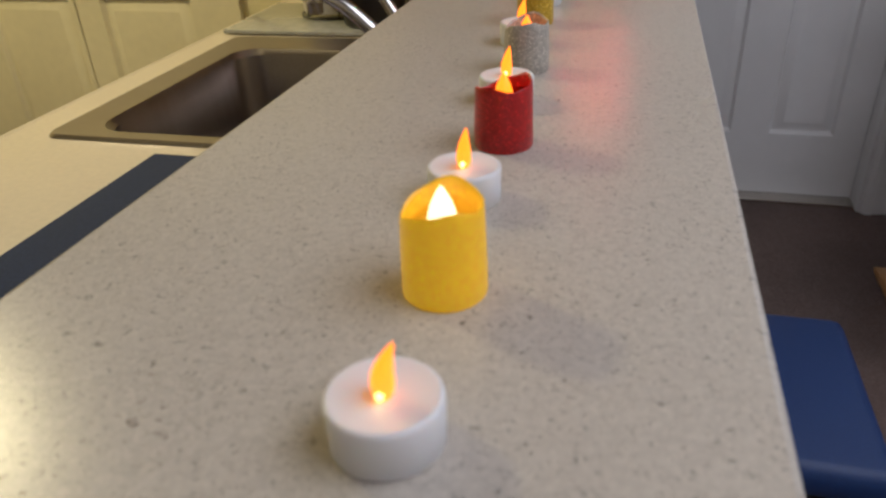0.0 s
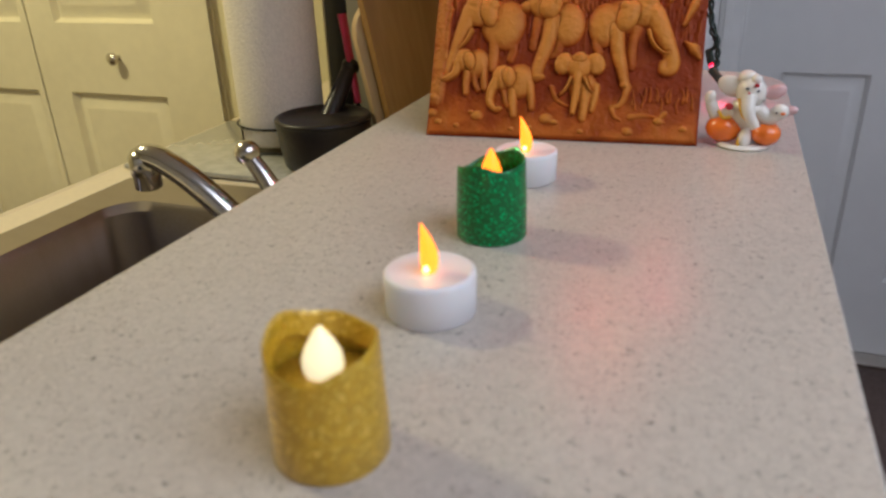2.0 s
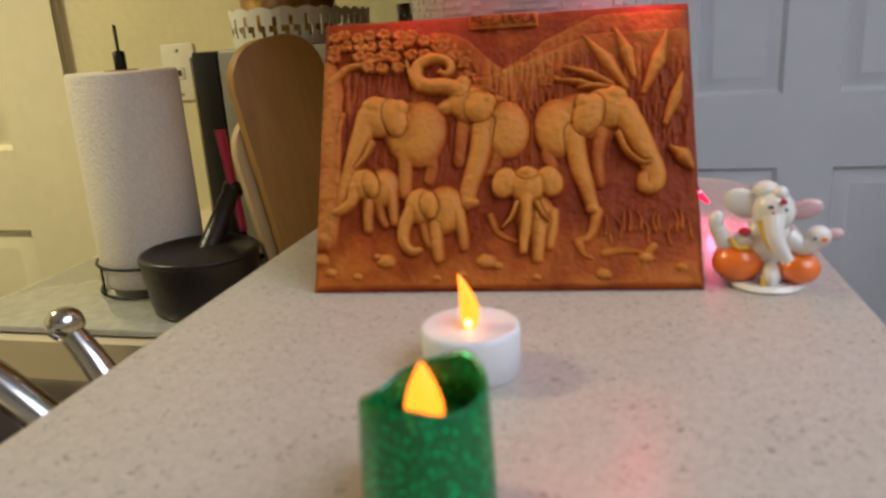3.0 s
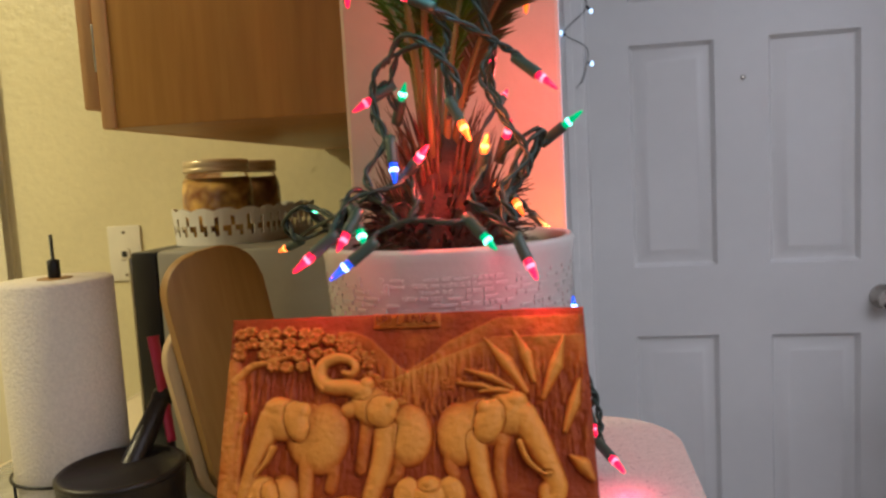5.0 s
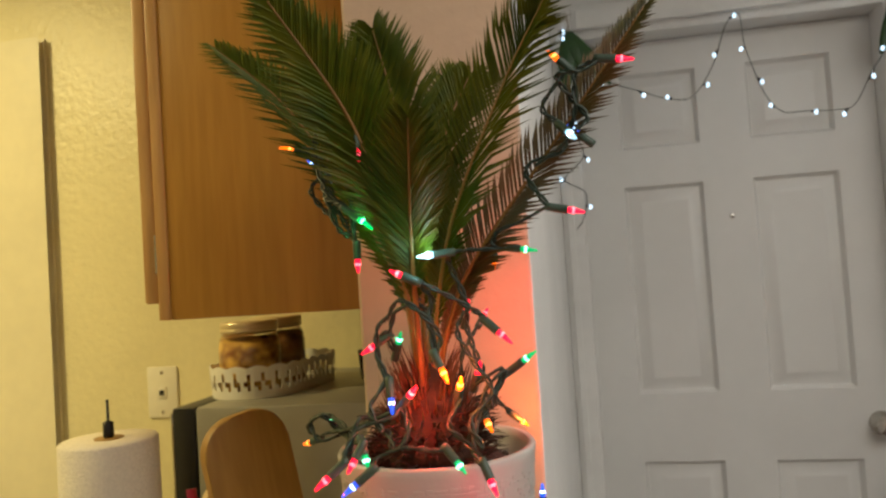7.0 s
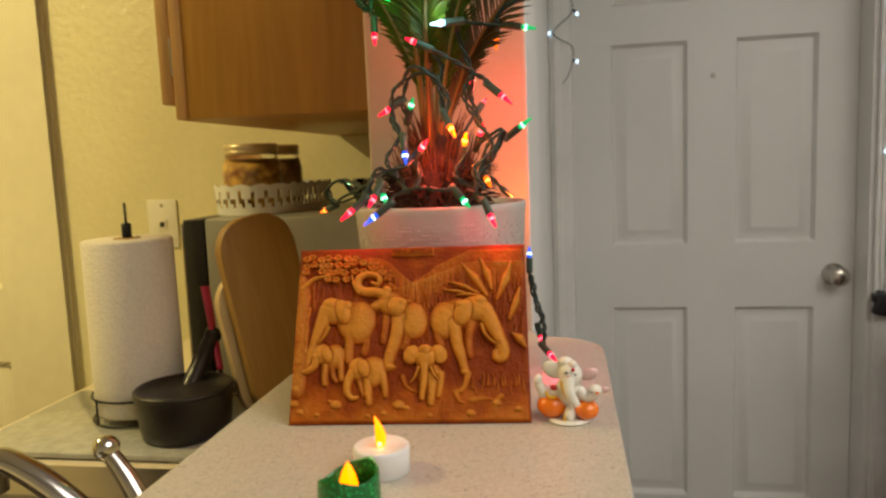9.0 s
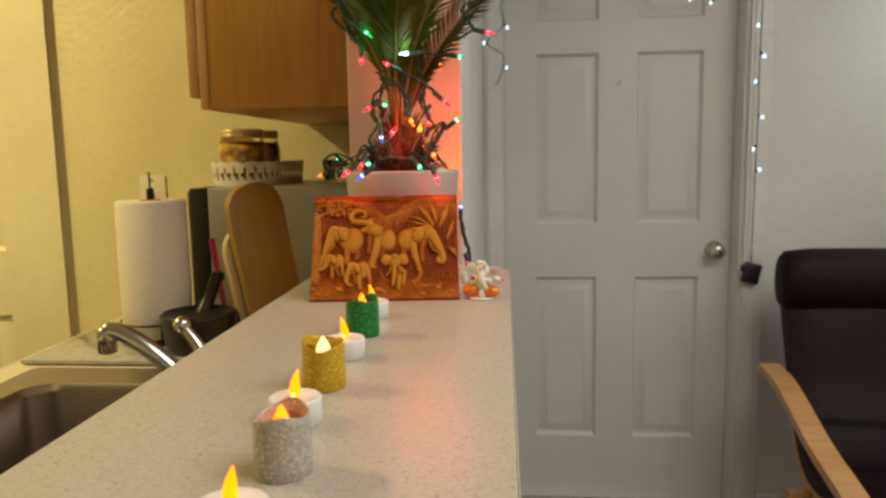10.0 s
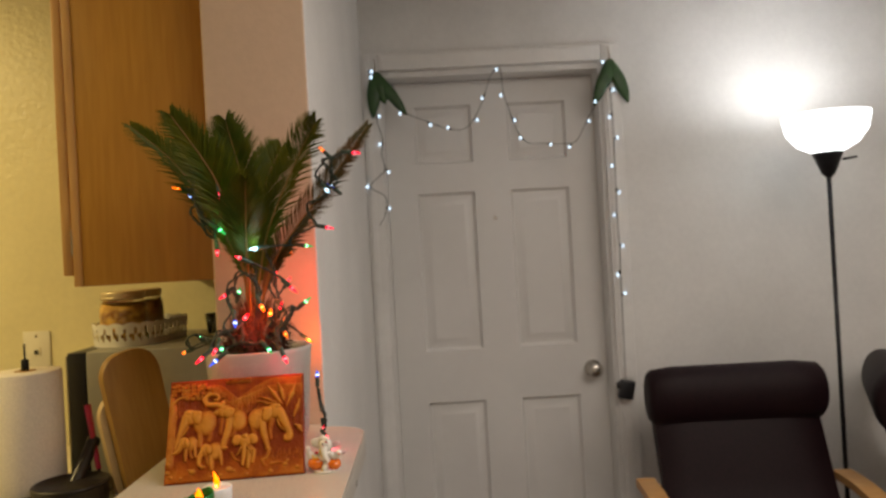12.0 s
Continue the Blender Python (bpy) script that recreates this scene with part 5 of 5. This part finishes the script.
def frond(points, mat, seed, length=0.075, start=0.25, pairs=86, face=(0.1, -1, 0.2)):
    rng = random.Random(seed)
    line = smooth_line(points, 14)
    rach = bmesh.new()
    tube(rach, line, 0.0030, 0.0008, 7)
    bm = bmesh.new()
    total = len(line) - 1
    for k in range(pairs):
        t = start + (1 - start) * (k / (pairs - 1)) ** 0.92
        f = t * total
        i = min(int(f), total - 1)
        p = line[i].lerp(line[i + 1], f - i)
        d = (line[i + 1] - line[i]).normalized()
        outv = Vector(face).normalized()
        side = d.cross(outv).normalized()
        outv = side.cross(d).normalized()
        env = min(1, (t - start) / 0.34 + 0.14) * (1 - max(0, (t - 0.6) / 0.4) ** 2 * 0.72)
        for s in (-1, 1):
            ln = length * 1.12 * env * rng.uniform(0.86, 1.08)
            way = (side * s * 0.72 + d * (0.62 + 0.5 * t) + outv * (0.32 + rng.uniform(-0.14, 0.14))).normalized()
            wid = 0.0017
            cross = way.cross(outv).normalized() * wid
            droop = outv * -0.12 * ln + Vector((0, 0, -0.10 * ln))
            mid, tip = p + way * ln * 0.55, p + way * ln + droop
            keel = outv * 0.0009
            a1, a2, b1, b2, kb, ka = p + cross * 0.6, p - cross * 0.6, mid + cross, mid - cross, mid - keel, p - keel
            vs = [bm.verts.new(q) for q in (a1, ka, a2, b1, kb, b2, tip)]
            for q in ((0, 1, 4, 3), (1, 2, 5, 4), (3, 4, 6), (4, 5, 6)):
                bm.faces.new([vs[n] for n in q])
    ob = part("frond", bm, mat, palm, smooth=False)
    part("stem", rach, STALK, ob)


hair = bmesh.new()
for k in range(420):
    a, z = random.uniform(0, 6.28), random.uniform(1.222, 1.268)
    p = Vector((0.012 + 0.042 * math.cos(a), 0.175 + 0.042 * math.sin(a), z))
    d = Vector((math.cos(a), math.sin(a), random.uniform(-0.1, 0.9))).normalized()
    tube(hair, [p, p + d * 0.010, p + d * random.uniform(0.012, 0.026) + Vector((0, 0, -0.003))], 0.0012, 0.0002, 4)
part("root_hair", hair, TRUNK, palm, "dark matted hair round the base", kind="stuff")
BASE = (0.008, 0.172, 1.280)
frond([BASE, (-0.001, 0.150, 1.404), (-0.014, 0.138, 1.466), (-0.034, 0.120, 1.526), (-0.079, 0.090, 1.606)], LEAF, 1, 0.075, 0.15, face=(0.25, -1, 0.35))
frond([BASE, (0.000, 0.180, 1.350), (-0.048, 0.185, 1.452), (-0.111, 0.190, 1.547), (-0.182, 0.200, 1.613)], LEAF, 2, 0.062, 0.23, face=(0.3, -0.6, 0.8))
frond([(0.010, 0.180, 1.28), (0.006, 0.195, 1.400), (-0.006, 0.215, 1.510), (-0.032, 0.225, 1.620)], LEAF, 3, 0.080, 0.19, face=(0, -1, 0.3))
frond([(0.016, 0.172, 1.28), (0.026, 0.168, 1.350), (0.046, 0.163, 1.430), (0.098, 0.148, 1.535), (0.137, 0.118, 1.590)], LEAF, 4, 0.072, 0.21, face=(-0.5, -1, 0.35))
frond([(0.018, 0.18, 1.28), (0.034, 0.178, 1.340), (0.061, 0.175, 1.394), (0.139, 0.170, 1.492), (0.214, 0.165, 1.588)], LEAF_DRY, 5, 0.047, 0.17, 84, face=(-0.1, -0.9, 0.45))
frond([(0.012, 0.186, 1.28), (0.014, 0.210, 1.400), (0.028, 0.240, 1.510), (0.052, 0.265, 1.575)], LEAF, 6, 0.072, 0.21, face=(0, -1, 0.5))
frond([(0.010, 0.160, 1.28), (0.016, 0.130, 1.380), (0.020, 0.115, 1.430), (0.030, 0.085, 1.500)], LEAF, 7, 0.066, 0.27, face=(0, -0.7, 0.7))
frond([(0.004, 0.180, 1.28), (-0.010, 0.19, 1.380), (-0.05, 0.215, 1.50), (-0.10, 0.245, 1.60)], LEAF, 8, 0.068, 0.25, face=(0.3, -0.8, 0.5))

# ---------------------------------------------------------------- string of coloured lights
UPPER = [
    ("orange", (-0.127, 0.170, 1.508), (-0.081, 0.170, 1.499)), ("red", (-0.025, 0.130, 1.485), (-0.026, 0.130, 1.501)),
    ("green", (-0.012, 0.130, 1.419), (-0.039, 0.130, 1.441)), ("red", (-0.037, 0.150, 1.395), (-0.037, 0.150, 1.411)),
    ("red", (-0.001, 0.120, 1.387), (0.020, 0.120, 1.377)), ("white", (0.023, 0.112, 1.396), (0.049, 0.118, 1.398)),
    ("green", (0.114, 0.170, 1.396), (0.086, 0.170, 1.401)), ("orange", (0.074, 0.190, 1.388), (0.075, 0.190, 1.406)),
    ("red", (0.155, 0.130, 1.422), (0.129, 0.130, 1.428)), ("red", (0.202, 0.150, 1.542), (0.174, 0.150, 1.546)),
    ("orange", (0.135, 0.150, 1.556), (0.151, 0.150, 1.540)), ("blue", (0.148, 0.160, 1.494), (0.163, 0.160, 1.481)),
]
MIDDLE = [
    ("red", (0.054, 0.162, 1.358), (0.048, 0.170, 1.338)), ("red", (0.094, 0.122, 1.323), (0.071, 0.130, 1.343)),
    ("green", (0.108, 0.162, 1.314), (0.084, 0.170, 1.297)), ("red", (0.064, 0.142, 1.310), (0.056, 0.150, 1.288)),
    ("red", (-0.033, 0.132, 1.320), (-0.011, 0.140, 1.334)), ("green", (-0.001, 0.142, 1.336), (-0.009, 0.150, 1.316)),
    ("orange", (0.042, 0.112, 1.297), (0.031, 0.120, 1.319)), ("orange", (0.050, 0.122, 1.297), (0.045, 0.130, 1.280)),
    ("red", (0.017, 0.112, 1.296), (0.001, 0.120, 1.279)), ("blue", (-0.004, 0.112, 1.274), (-0.007, 0.120, 1.299)),
    ("orange", (0.066, 0.152, 1.255), (0.058, 0.160, 1.269)),
]
LOWER = [
    ("red", (-0.054, 0.067, 1.229), (-0.033, 0.075, 1.247)), ("red", (-0.028, 0.077, 1.244), (-0.021, 0.085, 1.258)),
    ("green", (-0.017, 0.082, 1.242), (-0.024, 0.090, 1.260)), ("blue", (-0.035, 0.067, 1.223), (-0.011, 0.075, 1.242)),
    ("green", (0.056, 0.082, 1.237), (0.042, 0.090, 1.252)), ("red", (0.078, 0.087, 1.218), (0.068, 0.095, 1.240)),
    ("orange", (-0.128, 0.228, 1.226), (-0.106, 0.215, 1.234)), ("green", (-0.092, 0.205, 1.258), (-0.076, 0.195, 1.246)), ("blue", (-0.086, 0.177, 1.492), (-0.070, 0.172, 1.478)), ("white", (0.150, 0.120, 1.480), (0.140, 0.132, 1.492)),
    ("blue", (0.098, 0.245, 1.182), (0.098, 0.240, 1.158)), ("red", (0.128, 0.152, 1.079), (0.112, 0.180, 1.090)),
    ("red", (0.112, 0.205, 1.083), (0.106, 0.225, 1.098)), ("orange", (0.085, 0.292, 1.225), (0.070, 0.275, 1.242)),
    ("red", (0.052, 0.292, 1.345), (0.045, 0.27, 1.330)), ("orange", (0.040, 0.28, 1.272), (0.030, 0.262, 1.262)),
]
string = thing("string_lights", "lit string of coloured mini lights wound round the palm", "lights")
for color, tip, foot in UPPER + MIDDLE + LOWER:
    tip, foot = Vector(tip), Vector(foot)
    d = (tip - foot).normalized()
    tip = foot + d * max(0.024, min((tip - foot).length, 0.030))
    mid = foot.lerp(tip, 0.46)
    s = bmesh.new()
    tube(s, [foot - d * 0.004, foot, mid, mid + d * 0.001], 0.0034, 0.0036, 10)
    sock = part("socket", s, SOCKET, string)
    g = bmesh.new()
    tube(g, [mid, mid + d * 0.004], 0.0024, 0.0027, 10)
    tube(g, [mid + d * 0.004, mid.lerp(tip, 0.6), tip - d * 0.001, tip], 0.0027, 0.0003, 10)
    bulb = part("bulb", g, BULB[color], sock)
    c = bmesh.new()
    blob(c, mid + d * 0.0050, (0.0028, 0.0028, 0.0028), u=10, v=6)
    part("filament", c, BULB_CORE[color], sock)


def wire(points, seed=1, twist=0.0014, r=0.0013):
    rng = random.Random(seed)
    line = smooth_line([Vector(p) + Vector([rng.uniform(-0.002, 0.002) for _ in range(3)]) for p in points], 10)
    for ph in (0, math.pi):
        pts = [p + Vector((math.cos(i * 0.6 + ph), math.sin(i * 0.6 + ph), 0.5 * math.cos(i * 0.6 + ph))) * twist for i, p in enumerate(line)]
        part("wire", tube(bmesh.new(), pts, r, sides=6), WIRE, string)


wire([(-0.055, 0.15, 1.548), (-0.064, 0.15, 1.521), (-0.076, 0.165, 1.498), (-0.063, 0.15, 1.466), (-0.057, 0.14, 1.452), (-0.042, 0.13, 1.443)])
wire([(-0.080, 0.170, 1.499), (-0.066, 0.17, 1.48), (-0.06, 0.165, 1.45), (-0.045, 0.155, 1.425), (-0.037, 0.15, 1.413)], 2)
wire([(0.174, 0.15, 1.546), (0.155, 0.15, 1.539), (0.155, 0.15, 1.509), (0.147, 0.155, 1.489), (0.138, 0.15, 1.473), (0.116, 0.15, 1.466), (0.111, 0.15, 1.454), (0.128, 0.135, 1.430)], 3)
wire([(0.128, 0.135, 1.430), (0.104, 0.15, 1.42), (0.082, 0.155, 1.413), (0.079, 0.16, 1.403), (0.088, 0.165, 1.400), (0.064, 0.15, 1.399), (0.046, 0.12, 1.399)], 4)
wire([(0.018, 0.122, 1.378), (0.027, 0.13, 1.361), (0.028, 0.13, 1.344), (0.030, 0.122, 1.319)], 5)
wire([(0.018, 0.122, 1.378), (0.043, 0.13, 1.364), (0.063, 0.13, 1.352), (0.071, 0.13, 1.343)], 6)
wire([(0.046, 0.12, 1.399), (0.047, 0.14, 1.385), (0.056, 0.15, 1.358), (0.051, 0.165, 1.339), (0.058, 0.15, 1.319), (0.065, 0.15, 1.297), (0.056, 0.15, 1.288)], 7)
wire([(0.086, 0.168, 1.299), (0.076, 0.14, 1.291), (0.070, 0.13, 1.274), (0.063, 0.13, 1.275), (0.060, 0.11, 1.25), (0.067, 0.096, 1.240)], 8)
wire([(-0.011, 0.14, 1.334), (-0.004, 0.14, 1.354), (0.014, 0.14, 1.357), (0.024, 0.14, 1.348), (0.029, 0.13, 1.317)], 9)
wire([(-0.008, 0.125, 1.299), (-0.021, 0.14, 1.315), (-0.015, 0.14, 1.337), (-0.008, 0.148, 1.318)], 10)
wire([(-0.034, 0.076, 1.246), (-0.034, 0.09, 1.256), (-0.025, 0.1, 1.267), (-0.004, 0.11, 1.274), (0.002, 0.12, 1.280)], 11)
wire([(-0.012, 0.076, 1.242), (-0.009, 0.088, 1.248), (0.010, 0.088, 1.253), (0.030, 0.088, 1.251), (0.042, 0.09, 1.253)], 12)
wire([(-0.106, 0.215, 1.234), (-0.094, 0.20, 1.244), (-0.066, 0.17, 1.250), (-0.040, 0.14, 1.262), (-0.005, 0.12, 1.274)], 13)
wire([(-0.106, 0.215, 1.234), (-0.112, 0.20, 1.250), (-0.092, 0.185, 1.262), (-0.076, 0.185, 1.247), (-0.045, 0.14, 1.246), (-0.022, 0.088, 1.259)], 14)
wire([(0.046, 0.128, 1.281), (0.042, 0.11, 1.267), (0.051, 0.11, 1.251), (0.067, 0.096, 1.241)], 15)
wire([(0.057, 0.148, 1.289), (0.071, 0.14, 1.298), (0.082, 0.14, 1.304), (0.069, 0.14, 1.277), (0.051, 0.14, 1.265)], 16)
wire([(0.098, 0.240, 1.158), (0.101, 0.236, 1.135), (0.110, 0.222, 1.115), (0.114, 0.205, 1.096), (0.112, 0.190, 1.086), (0.112, 0.180, 1.090)], 17)
wire([(0.098, 0.240, 1.158), (0.104, 0.230, 1.142), (0.106, 0.214, 1.122), (0.112, 0.222, 1.110), (0.106, 0.225, 1.098)], 18)
wire([(0.070, 0.275, 1.242), (0.05, 0.26, 1.26), (0.030, 0.262, 1.262), (0.03, 0.25, 1.30), (0.045, 0.27, 1.330)], 19)
wire([(-0.026, 0.13, 1.503), (-0.03, 0.14, 1.49), (-0.04, 0.145, 1.46), (-0.037, 0.15, 1.413)], 20)
wire([(0.075, 0.19, 1.408), (0.08, 0.18, 1.402), (0.086, 0.170, 1.401)], 21)

wire([(-0.075, 0.19, 1.246), (-0.098, 0.19, 1.240), (-0.108, 0.20, 1.252), (-0.088, 0.19, 1.262), (-0.060, 0.16, 1.252), (-0.050, 0.13, 1.240)], 22)
wire([(-0.080, 0.170, 1.499), (-0.072, 0.172, 1.478), (-0.066, 0.165, 1.462), (-0.052, 0.15, 1.446), (-0.042, 0.13, 1.443)], 26)
wire([(0.016, 0.14, 1.36), (-0.012, 0.13, 1.345), (-0.018, 0.13, 1.322), (-0.010, 0.12, 1.300), (-0.020, 0.11, 1.280), (-0.008, 0.10, 1.262)], 27)
wire([(0.058, 0.13, 1.352), (0.050, 0.13, 1.335), (0.060, 0.13, 1.312), (0.072, 0.13, 1.288), (0.060, 0.11, 1.270), (0.066, 0.10, 1.248)], 28)
wire([(-0.040, 0.10, 1.245), (-0.030, 0.115, 1.272), (-0.012, 0.12, 1.262), (0.000, 0.10, 1.250), (0.012, 0.105, 1.262), (0.002, 0.12, 1.280)], 23)
wire([(0.046, 0.12, 1.246), (0.058, 0.125, 1.262), (0.070, 0.13, 1.29), (0.082, 0.14, 1.300), (0.074, 0.15, 1.280), (0.064, 0.14, 1.262)], 24)
wire([(-0.010, 0.13, 1.345), (0.004, 0.125, 1.362), (0.024, 0.12, 1.352), (0.036, 0.125, 1.33), (0.030, 0.12, 1.31)], 25)

wire([(-0.070, 0.172, 1.478), (-0.080, 0.165, 1.464), (-0.068, 0.160, 1.446), (-0.056, 0.155, 1.438), (-0.064, 0.150, 1.456), (-0.050, 0.140, 1.428), (-0.040, 0.145, 1.418)], 29)
wire([(0.174, 0.150, 1.546), (0.160, 0.140, 1.536), (0.141, 0.140, 1.532), (0.150, 0.150, 1.516), (0.163, 0.150, 1.500), (0.150, 0.140, 1.486), (0.136, 0.145, 1.476), (0.120, 0.150, 1.463)], 30)
wire([(0.151, 0.150, 1.540), (0.138, 0.145, 1.528), (0.128, 0.150, 1.512), (0.140, 0.155, 1.498), (0.150, 0.150, 1.490)], 31)

# ---------------------------------------------------------------- fairy lights and leaves on the entrance door
fairy = thing("fairy_lights", "lit white fairy lights draped over the entrance door", "lights")
LEFT = [(0.124, 1.65, 2.06), (0.150, 1.65, 1.95), (0.145, 1.65, 1.885), (0.165, 1.65, 1.80), (0.158, 1.65, 1.746), (0.165, 1.65, 1.69), (0.110, 1.65, 1.634), (0.165, 1.65, 1.59), (0.155, 1.65, 1.52), (0.136, 1.65, 1.49)]
SWAG = [(0.146, 1.65, 2.05), (0.21, 1.65, 1.93), (0.267, 1.65, 1.89), (0.34, 1.65, 1.86), (0.401, 1.65, 1.835), (0.471, 1.65, 1.83), (0.532, 1.65, 1.91), (0.575, 1.65, 2.02), (0.610, 1.65, 2.045), (0.62, 1.65, 1.95), (0.659, 1.65, 1.82), (0.70, 1.65, 1.765), (0.753, 1.65, 1.76), (0.83, 1.65, 1.755), (0.881, 1.65, 1.765), (0.93, 1.65, 1.85), (0.974, 1.65, 1.92), (1.005, 1.65, 2.045)]
RIGHT = [(1.005, 1.65, 2.045), (1.015, 1.65, 1.95), (1.020, 1.65, 1.80), (1.018, 1.65, 1.65), (1.016, 1.65, 1.51), (1.018, 1.65, 1.37), (1.016, 1.65, 1.208), (1.014, 1.65, 1.0), (1.012, 1.646, 0.87)]
n = 0
for run in (LEFT, SWAG, RIGHT):
    line = smooth_line(run, 8)
    part("cord", tube(bmesh.new(), line, 0.0014, sides=5), FAIRY_WIRE, fairy)
    last = None
    for p in line:
        if p.z < 1.1 or (last and (p - last).length < 0.088):
            continue
        last = p
        n += 1
        off = Vector((0.012 * (1 if n % 2 else -1), -0.005, -0.010 * (n % 3 - 0.5)))
        hold = part("holder", tube(bmesh.new(), [p, p + off * 0.7], 0.0032, 0.0036, 6), BLACK_PLASTIC, fairy)
        g = bmesh.new()
        blob(g, p + off, (0.0050, 0.005, 0.0066), u=10, v=6)
        part("bulb", g, FAIRY, hold)
pack = thing("battery_box", "black battery box hanging from the light cord", "battery box", at=(1.012, 1.652, 0.835))
part("case", boxed((-0.028, -0.026, -0.036), (0.028, 0.0, 0.034), 0.006), BLACK_PLASTIC, pack).rotation_euler = (0, radians(12), 0)
part("cap", boxed((-0.036, -0.022, 0.004), (0.010, -0.004, 0.030), 0.005), BLACK_PLASTIC, pack)
plate = thing("light_switch", "white wall switch plate beside the door", "switch", at=(1.022, 1.652, 0.905))
part("plate", boxed((-0.018, -0.004, -0.03), (0.018, 0.0, 0.03), 0.002), TRIM_WHITE, plate)


def hanging_leaf(x, z, ln, lean_x):
    bm = bmesh.new()
    rows = []
    for i in range(11):
        t = i / 10
        w = 0.026 * math.sin(math.pi * min(1, t * 0.93 + 0.05)) ** 0.8
        c = Vector((x + lean_x * t ** 1.2, 1.648 - 0.012 * math.sin(t * 3), z - ln * t))
        rows.append([bm.verts.new(c + Vector((s * w, 0.006 * abs(s), 0))) for s in (-1, -0.5, 0, 0.5, 1)])
    for a, b in zip(rows, rows[1:]):
        for k in range(4):
            bm.faces.new((a[k], a[k + 1], b[k + 1], b[k]))
    return bm


for x, z in ((0.146, 2.055), (1.016, 2.060)):
    spray = thing("leaf_spray", "bunch of long green mango leaves on the door casing", "leaves", "leaf bunches")
    for dx, ln, lx in ((0.0, 0.17, -0.012 if x < 0.5 else -0.062), (0.01, 0.165, 0.10 if x < 0.5 else 0.055), (0.004, 0.12, 0.03 if x < 0.5 else -0.03)):
        lf = part("leaf", hanging_leaf(x + dx, z, ln, lx), MANGO_LEAF, spray)
        lf.modifiers.new("thick", "SOLIDIFY").thickness = 0.0008
    part("stem", tube(bmesh.new(), smooth_line([(x, 1.650, z - 0.01), (x + 0.004, 1.648, z + 0.02), (x, 1.650, z + 0.05)]), 0.002, 0.001, 6), STALK, spray)
